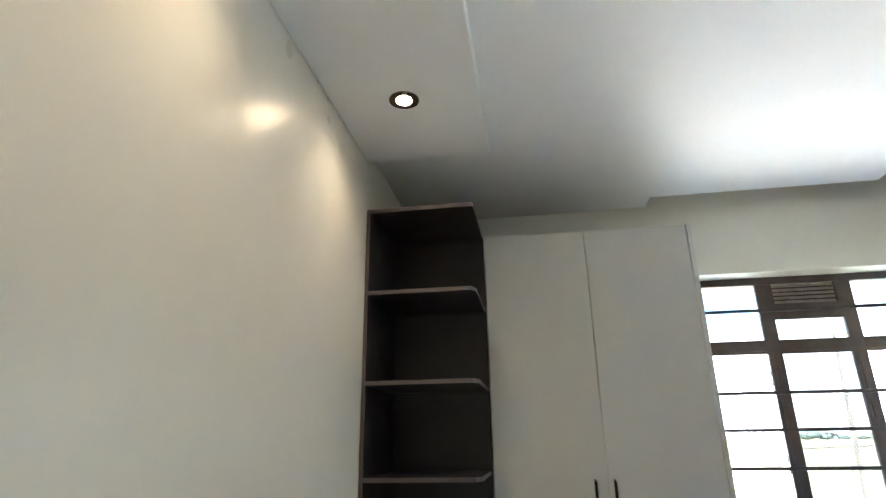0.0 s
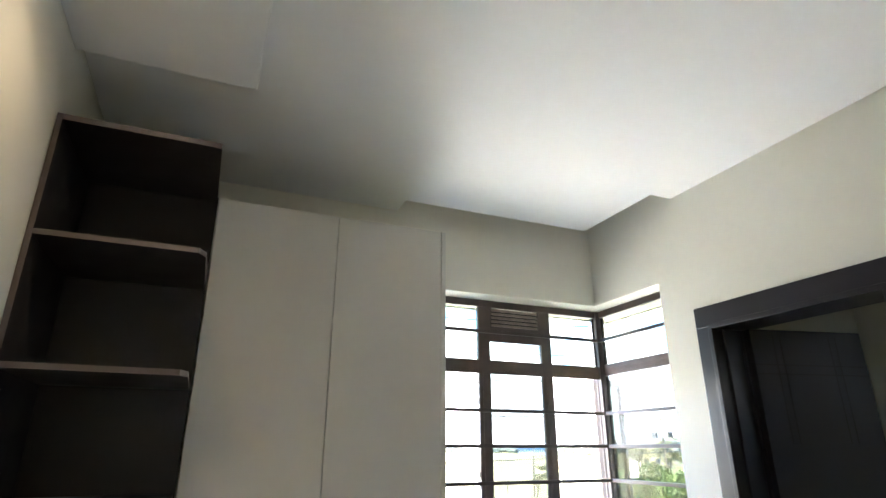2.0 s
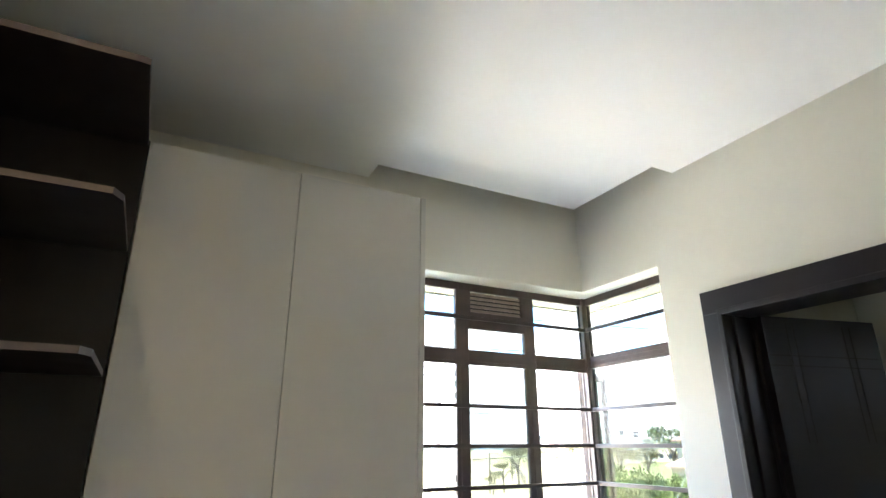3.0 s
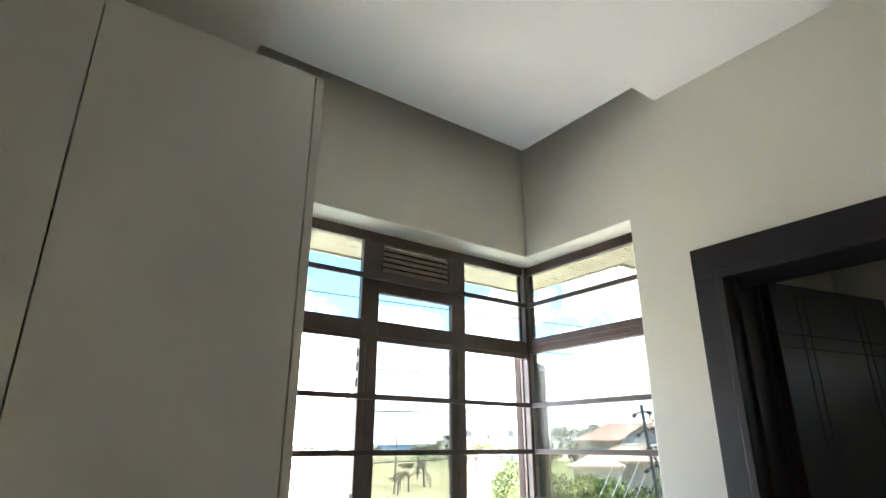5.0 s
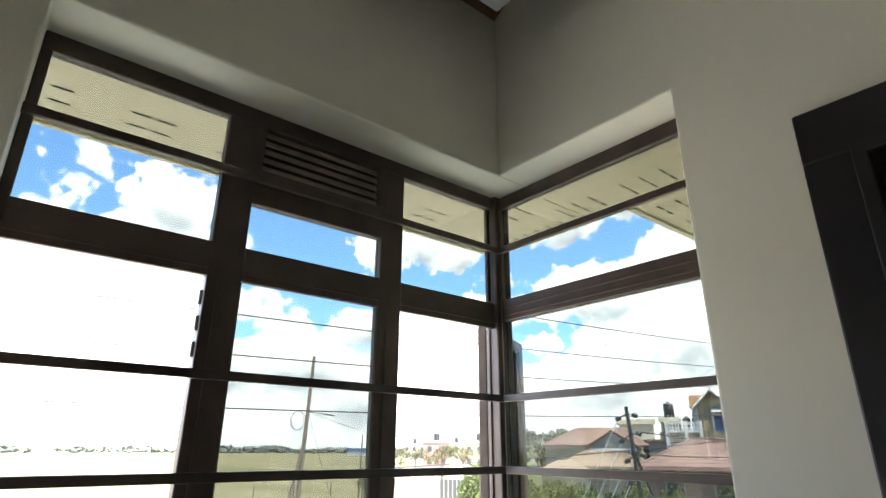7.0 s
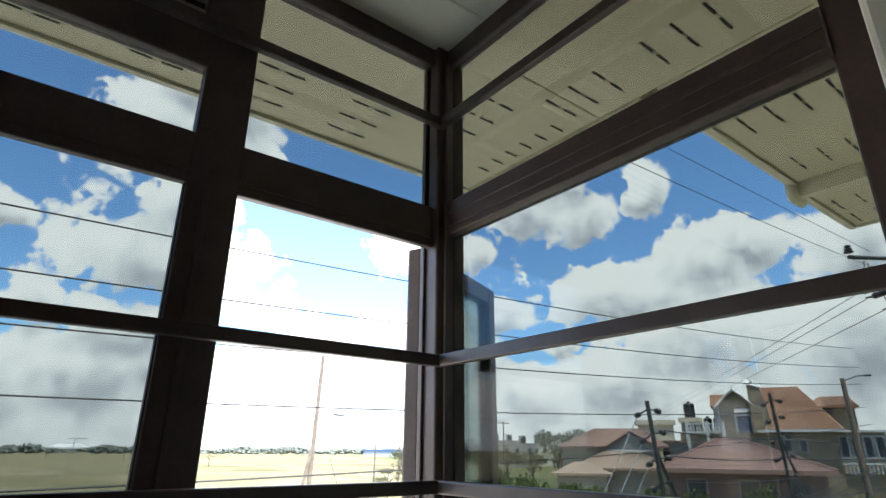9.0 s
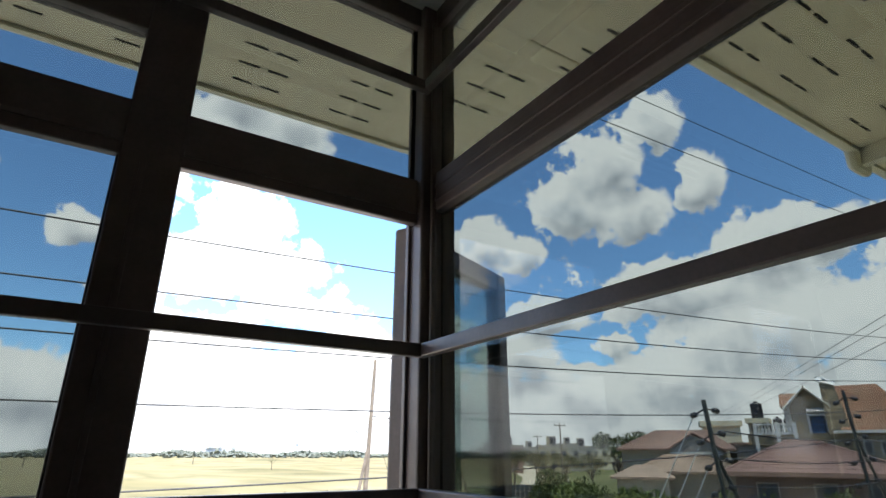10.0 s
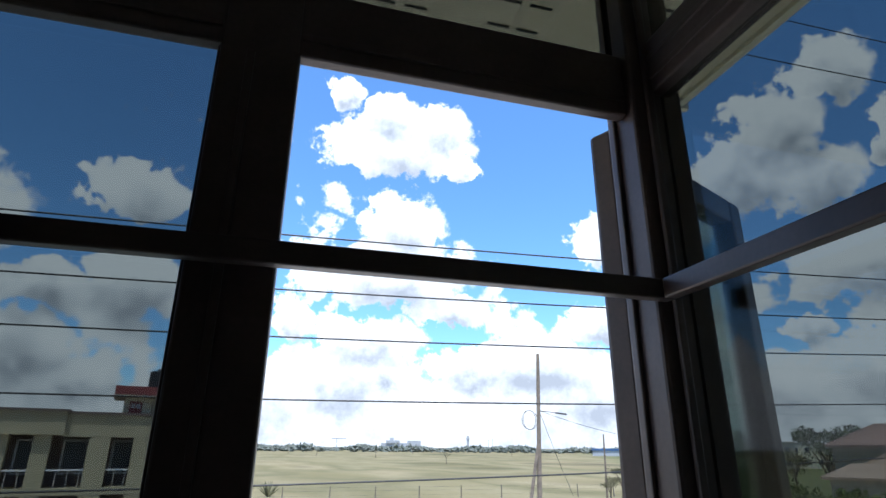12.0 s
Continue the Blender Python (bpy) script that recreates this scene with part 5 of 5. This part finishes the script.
wire("service_cable", (mid, mid + Vector((3.2, 3.0, -4.2))), 0.012, "thin stay cable from a timber pole", 0.1)
timber_pole(31.0, 60, 2.85, 0.15, "slim timber utility pole in the grass", False, 0.11)
timber_pole(33.4, 85, 2.2, 0.1, "slim timber utility pole in the grass", False, 0.11)
for a, d, h in ((43.6, 70, 4.9), (41.4, 95, 4.3), (50.8, 75, 4.2)):
    t, tip = timber_pole(a, d, h, 0.0, "timber utility pole with a crossarm", False, 0.12)
    part("crossarm", blk(tip.x - 0.9, tip.x + 0.9, tip.y - 0.05, tip.y + 0.05, h - 0.35, h - 0.25), POLEWOOD, t)
    for s in (-0.8, 0.0, 0.8):
        part("insulator", tube(bmesh.new(), [(tip.x + s, tip.y, h - 0.25), (tip.x + s, tip.y, h - 0.05)], [0.05, 0.03], 8), CERAMIC, t)


def insulator(bm, c, axis, r=0.05, length=0.07):
    a = Vector(axis).normalized()
    tube(bm, [Vector(c) - a * length / 2, Vector(c) - a * length / 5, Vector(c) + a * length / 5, Vector(c) + a * length / 2], [r * 0.55, r, r, r * 0.55], 10)


def fence_post(base, top, strut, label):
    """A steel fence post with round strain insulators on both sides."""
    base, top = Vector(base), Vector(top)
    t = thing("electric_fence_post", base, label, "fence post", group="electric fence posts")
    part("post", tube(bmesh.new(), [base, top], 0.019, 8), GREENSTEEL, t)
    part("strut", tube(bmesh.new(), [Vector(strut), base.lerp(top, 0.86)], 0.016, 8), GREENSTEEL, t)
    rnd = random.Random(int(base.x * 10))
    side = Vector((0.62, -0.78, 0))
    d = (top - base).normalized()
    n = 0
    z = 0.04
    knots = []
    while z < (top - base).length - 0.3:
        c = top - d * z
        for s in (-1, 1):
            bm = bmesh.new()
            q = c + side * s * rnd.uniform(0.07, 0.10) - d * ((0.03 if s > 0 else 0.09) + rnd.uniform(-0.02, 0.02))
            insulator(bm, q, side * rnd.uniform(0.2, 0.6) * s + Vector((0, 0, 1)), 0.033, 0.045)
            tube(bm, [q, c - d * 0.03], 0.007, 4)
            part("insulator", bm, TANK, t, "black strain insulator")
            if s < 0:
                knots.append(q)
        z += 0.205
    return t, knots

# ---- the boundary fence and the line beyond ----
FENCE_Y = 5.85
POSTS = [(6.72, 0.12), (9.22, 0.10)]
for i, (x, lean) in enumerate(POSTS):
    t, knots = fence_post((x + lean * 3, FENCE_Y, -1.0), (x, FENCE_Y, (1.97, 2.19)[i]), (x + 1.55, FENCE_Y - 0.05, -1.0), "dark steel electric fence post with black insulators")
    if i == 0:
        for j, k in enumerate(knots[:7]):
            wire("stay_wire", (k, k + Vector((-0.50, 0.60, -1.45))), 0.0045, "thin galvanised stay wire on a fence post", 0.0, STAY, "fence stay wires", "wire")
for j in range(9):
    z = 1.72 - j * 0.205
    a = Vector((POSTS[0][0] + 0.1, FENCE_Y - 0.08, z))
    b = Vector((POSTS[1][0] + 0.05, FENCE_Y - 0.08, z - 0.03))
    wire("fence_wire", (a, b), 0.0055, "thin dark electric fence wire", 0.03, WIRE, "electric fence wires", "wire")
    wire("fence_wire", (b, b + Vector((2.8, 0, 0.02))), 0.0055, "thin dark electric fence wire", 0.03, WIRE, "electric fence wires", "wire")
BLOCKWALL = material("block_wall", (0.30, 0.28, 0.24), 0.9, spots=0.25, scale=1.5, bump=0.4, bump_scale=20)
whole("boundary_wall", slab([6.0, 26.0], [GROUND, -0.95], lambda u, v: True, FENCE_Y - 0.1, FENCE_Y + 0.1, "y"), BLOCKWALL, "grey stone boundary wall under the electric fence", "wall", kind="structure")

top = Vector(at(76.1, 10.9, 4.72))
t = thing("line_pole", (top.x + 1.3, top.y - 0.6, GROUND), "tall timber line pole with steel crossarm and insulators", "utility pole")
part("pole", tube(bmesh.new(), [(top.x + 1.3, top.y - 0.6, GROUND), (top.x + 1.3, top.y - 0.6, 5.4)], [0.15, 0.10], 10), POLEWOOD, t)
part("crossarm", tube(bmesh.new(), [top + Vector((-0.1, 0.0, -0.1)), top + Vector((2.3, -0.9, 0.1))], 0.035, 6), GREENSTEEL, t)
bm = bmesh.new()
for k in range(3):
    insulator(bm, top + Vector((-0.05, 0, 0.0 + k * 0.05)), (0, 0, 1), 0.075 - 0.012 * k, 0.04)
part("pin_insulator", bm, TANK, t, "dark ribbed pin insulator")
ends = []
for k, (du, dz) in enumerate(((0.15, -0.66), (0.25, -0.74), (0.60, -0.90))):
    c = top + Vector((du, -0.1 * k, dz))
    bm = bmesh.new()
    d = Vector((0.8, -0.3, 0.28)).normalized()
    for j in range(6):
        insulator(bm, c + d * (0.05 + 0.055 * j), d, 0.05, 0.04)
    part("strain_insulator", bm, CERAMIC, t, "brown ribbed strain insulator")
    part("clamp", tube(bmesh.new(), [c, c - d * 0.18 + Vector((0, 0, 0.02))], [0.022, 0.012], 6), GREENSTEEL, t)
    ends.append(c - d * 0.15)
    wire("jumper_cable", (c + Vector((0.05, 0, 0)), top + Vector((0.25 + 0.2 * k, -0.1, -0.12))), 0.008, "short jumper cable on a line pole", 0.12)
far = Vector(at(55.6, 95, 5.6))
for k, e in enumerate(ends):
    wire("line_conductor", (e, far + Vector((k * 0.5, -k * 0.3, -0.2 * k))), 0.006, "thin bare overhead line conductor", 0.25, WIRE, "line conductors")
t, tip = timber_pole(73.1, 34, 5.0, -0.1, "timber street pole with a lamp arm", False, 0.17)
part("lamp_arm", tube(bmesh.new(), [tip + Vector((0, 0, -0.15)), tip + Vector((0.6, -0.5, 0.12)), tip + Vector((1.1, -0.9, 0.15))], [0.03, 0.025, 0.06], 8), GREENSTEEL, t)
for k in range(4):
    a = Vector(at(58 + 3 * k, 16 + 3 * k, -0.15 - 0.2 * k))
    wire("service_cable", (a, Vector(at(74, 30, 1.1 - 0.3 * k))), 0.013, "black service cable sagging between poles", 0.35)

# ---- field fence ----
FENCEWOOD = material("fence_wood", (0.17, 0.14, 0.11), 0.9, spots=0.3, scale=4.0)
bm = bmesh.new()
tube(bm, [(0, 0, 0), (0, 0, 1.25)], [0.06, 0.045], 6)
POST_ME = mesh_of("fence_post", bm, FENCEWOOD)
line = [(-26 + 4.2 * k, 59 + 0.02 * k) for k in range(17)]
last = Vector((*line[-1], 0))
line += [(last.x + 3.0 * k, last.y + 4.6 * k) for k in range(1, 26)]
fence = thing("field_fence", (line[0][0], line[0][1], GROUND), "weathered timber post fence across the grassland", "fence")
for x, y in line:
    ob = new("fence_post", POST_ME)
    ob.parent = fence
    ob.location = (x - line[0][0], y - line[0][1], 0)
for h in (0.45, 0.85, 1.15):
    part("fence_strand", tube(bmesh.new(), [(x, y, GROUND + h) for x, y in line], 0.005, 4), WIRE, fence)

# ---- plants ----
tree(3, at(48.9, 60), 6.9, 2.5, "green spreading garden tree among roofs", clumps=9, count=90)
for k, (a, d, s, h) in enumerate(((46.5, 24, 1.6, 3.4), (49.0, 23, 1.9, 3.7), (51.6, 22, 1.7, 3.5), (54.0, 21, 1.6, 3.1), (57.0, 22, 1.5, 2.9), (58.5, 21, 1.4, 3.4), (66.8, 19, 1.3, 3.9), (73.5, 24, 1.8, 3.6), (44.3, 33, 2.0, 3.6), (42.5, 46, 2.2, 3.4))):
    bush(20 + k, at(a, d), s, h, "dense green garden bush", BUSHLEAF if k % 3 else LEAF, 950)
for k, (a, d, h, s) in enumerate(((34.0, 70, 4.3, 1.9), (32.4, 62, 3.0, 1.3), (39.0, 85, 5.0, 3.2), (41.3, 95, 5.2, 3.0), (36.6, 120, 5.0, 3.2), (35.2, 170, 5.2, 3.4), (43.8, 90, 4.6, 2.6), (46.3, 75, 4.4, 2.4), (31.3, 58, 2.2, 1.0))):
    tree(40 + k, at(a, d), h, s, "bushy olive-green roadside tree", LEAF_DRY, 7, count=60, group="roadside trees")
for k, (a, d, h) in enumerate(((16.2, 175, 3.4), (9.4, 260, 4.2), (3.8, 300, 4.0), (-3.0, 240, 3.8), (22.5, 330, 4.5), (12.9, 420, 5.2), (1.2, 420, 5.5))):
    tree(60 + k, at(a, d), h, h * 0.38, "small sapling alone in the dry field", LEAF_DRY, 4, count=26, group="field saplings")
rnd = random.Random(9)
p = Vector(at(-0.2, 62))
t = thing("spiky_plant", p, "spiky agave plant in the dry grass", "plant")
bm = bmesh.new()
for k in range(26):
    a = rnd.uniform(0, math.tau)
    e = rnd.uniform(0.5, 1.35)
    d = Vector((math.cos(a) * math.cos(e), math.sin(a) * math.cos(e), math.sin(e)))
    tube(bm, [p, p + d * 0.8, p + d * 1.5], [0.07, 0.06, 0.008], 4)
part("leaves", bm, LEAF_DRY, t)

# the gate by the road
p = Vector(at(40.4, 52))
t = thing("steel_gate", p, "dark grey steel yard gate between white piers", "gate", turn=-40.4)
part("gate_panel", blk(-1.6, 1.6, 0, 0.06, 0.1, 2.2), GREENSTEEL, t, local=True)
for k in range(9):
    part("gate_bar", blk(-1.55 + k * 0.38, -1.49 + k * 0.38, -0.04, 0.0, 0.12, 2.3), GREYWALL, t, local=True)
for u in (-2.0, 1.65):
    part("pier", blk(u, u + 0.4, -0.1, 0.3, 0, 2.6), WHITE, t, local=True)
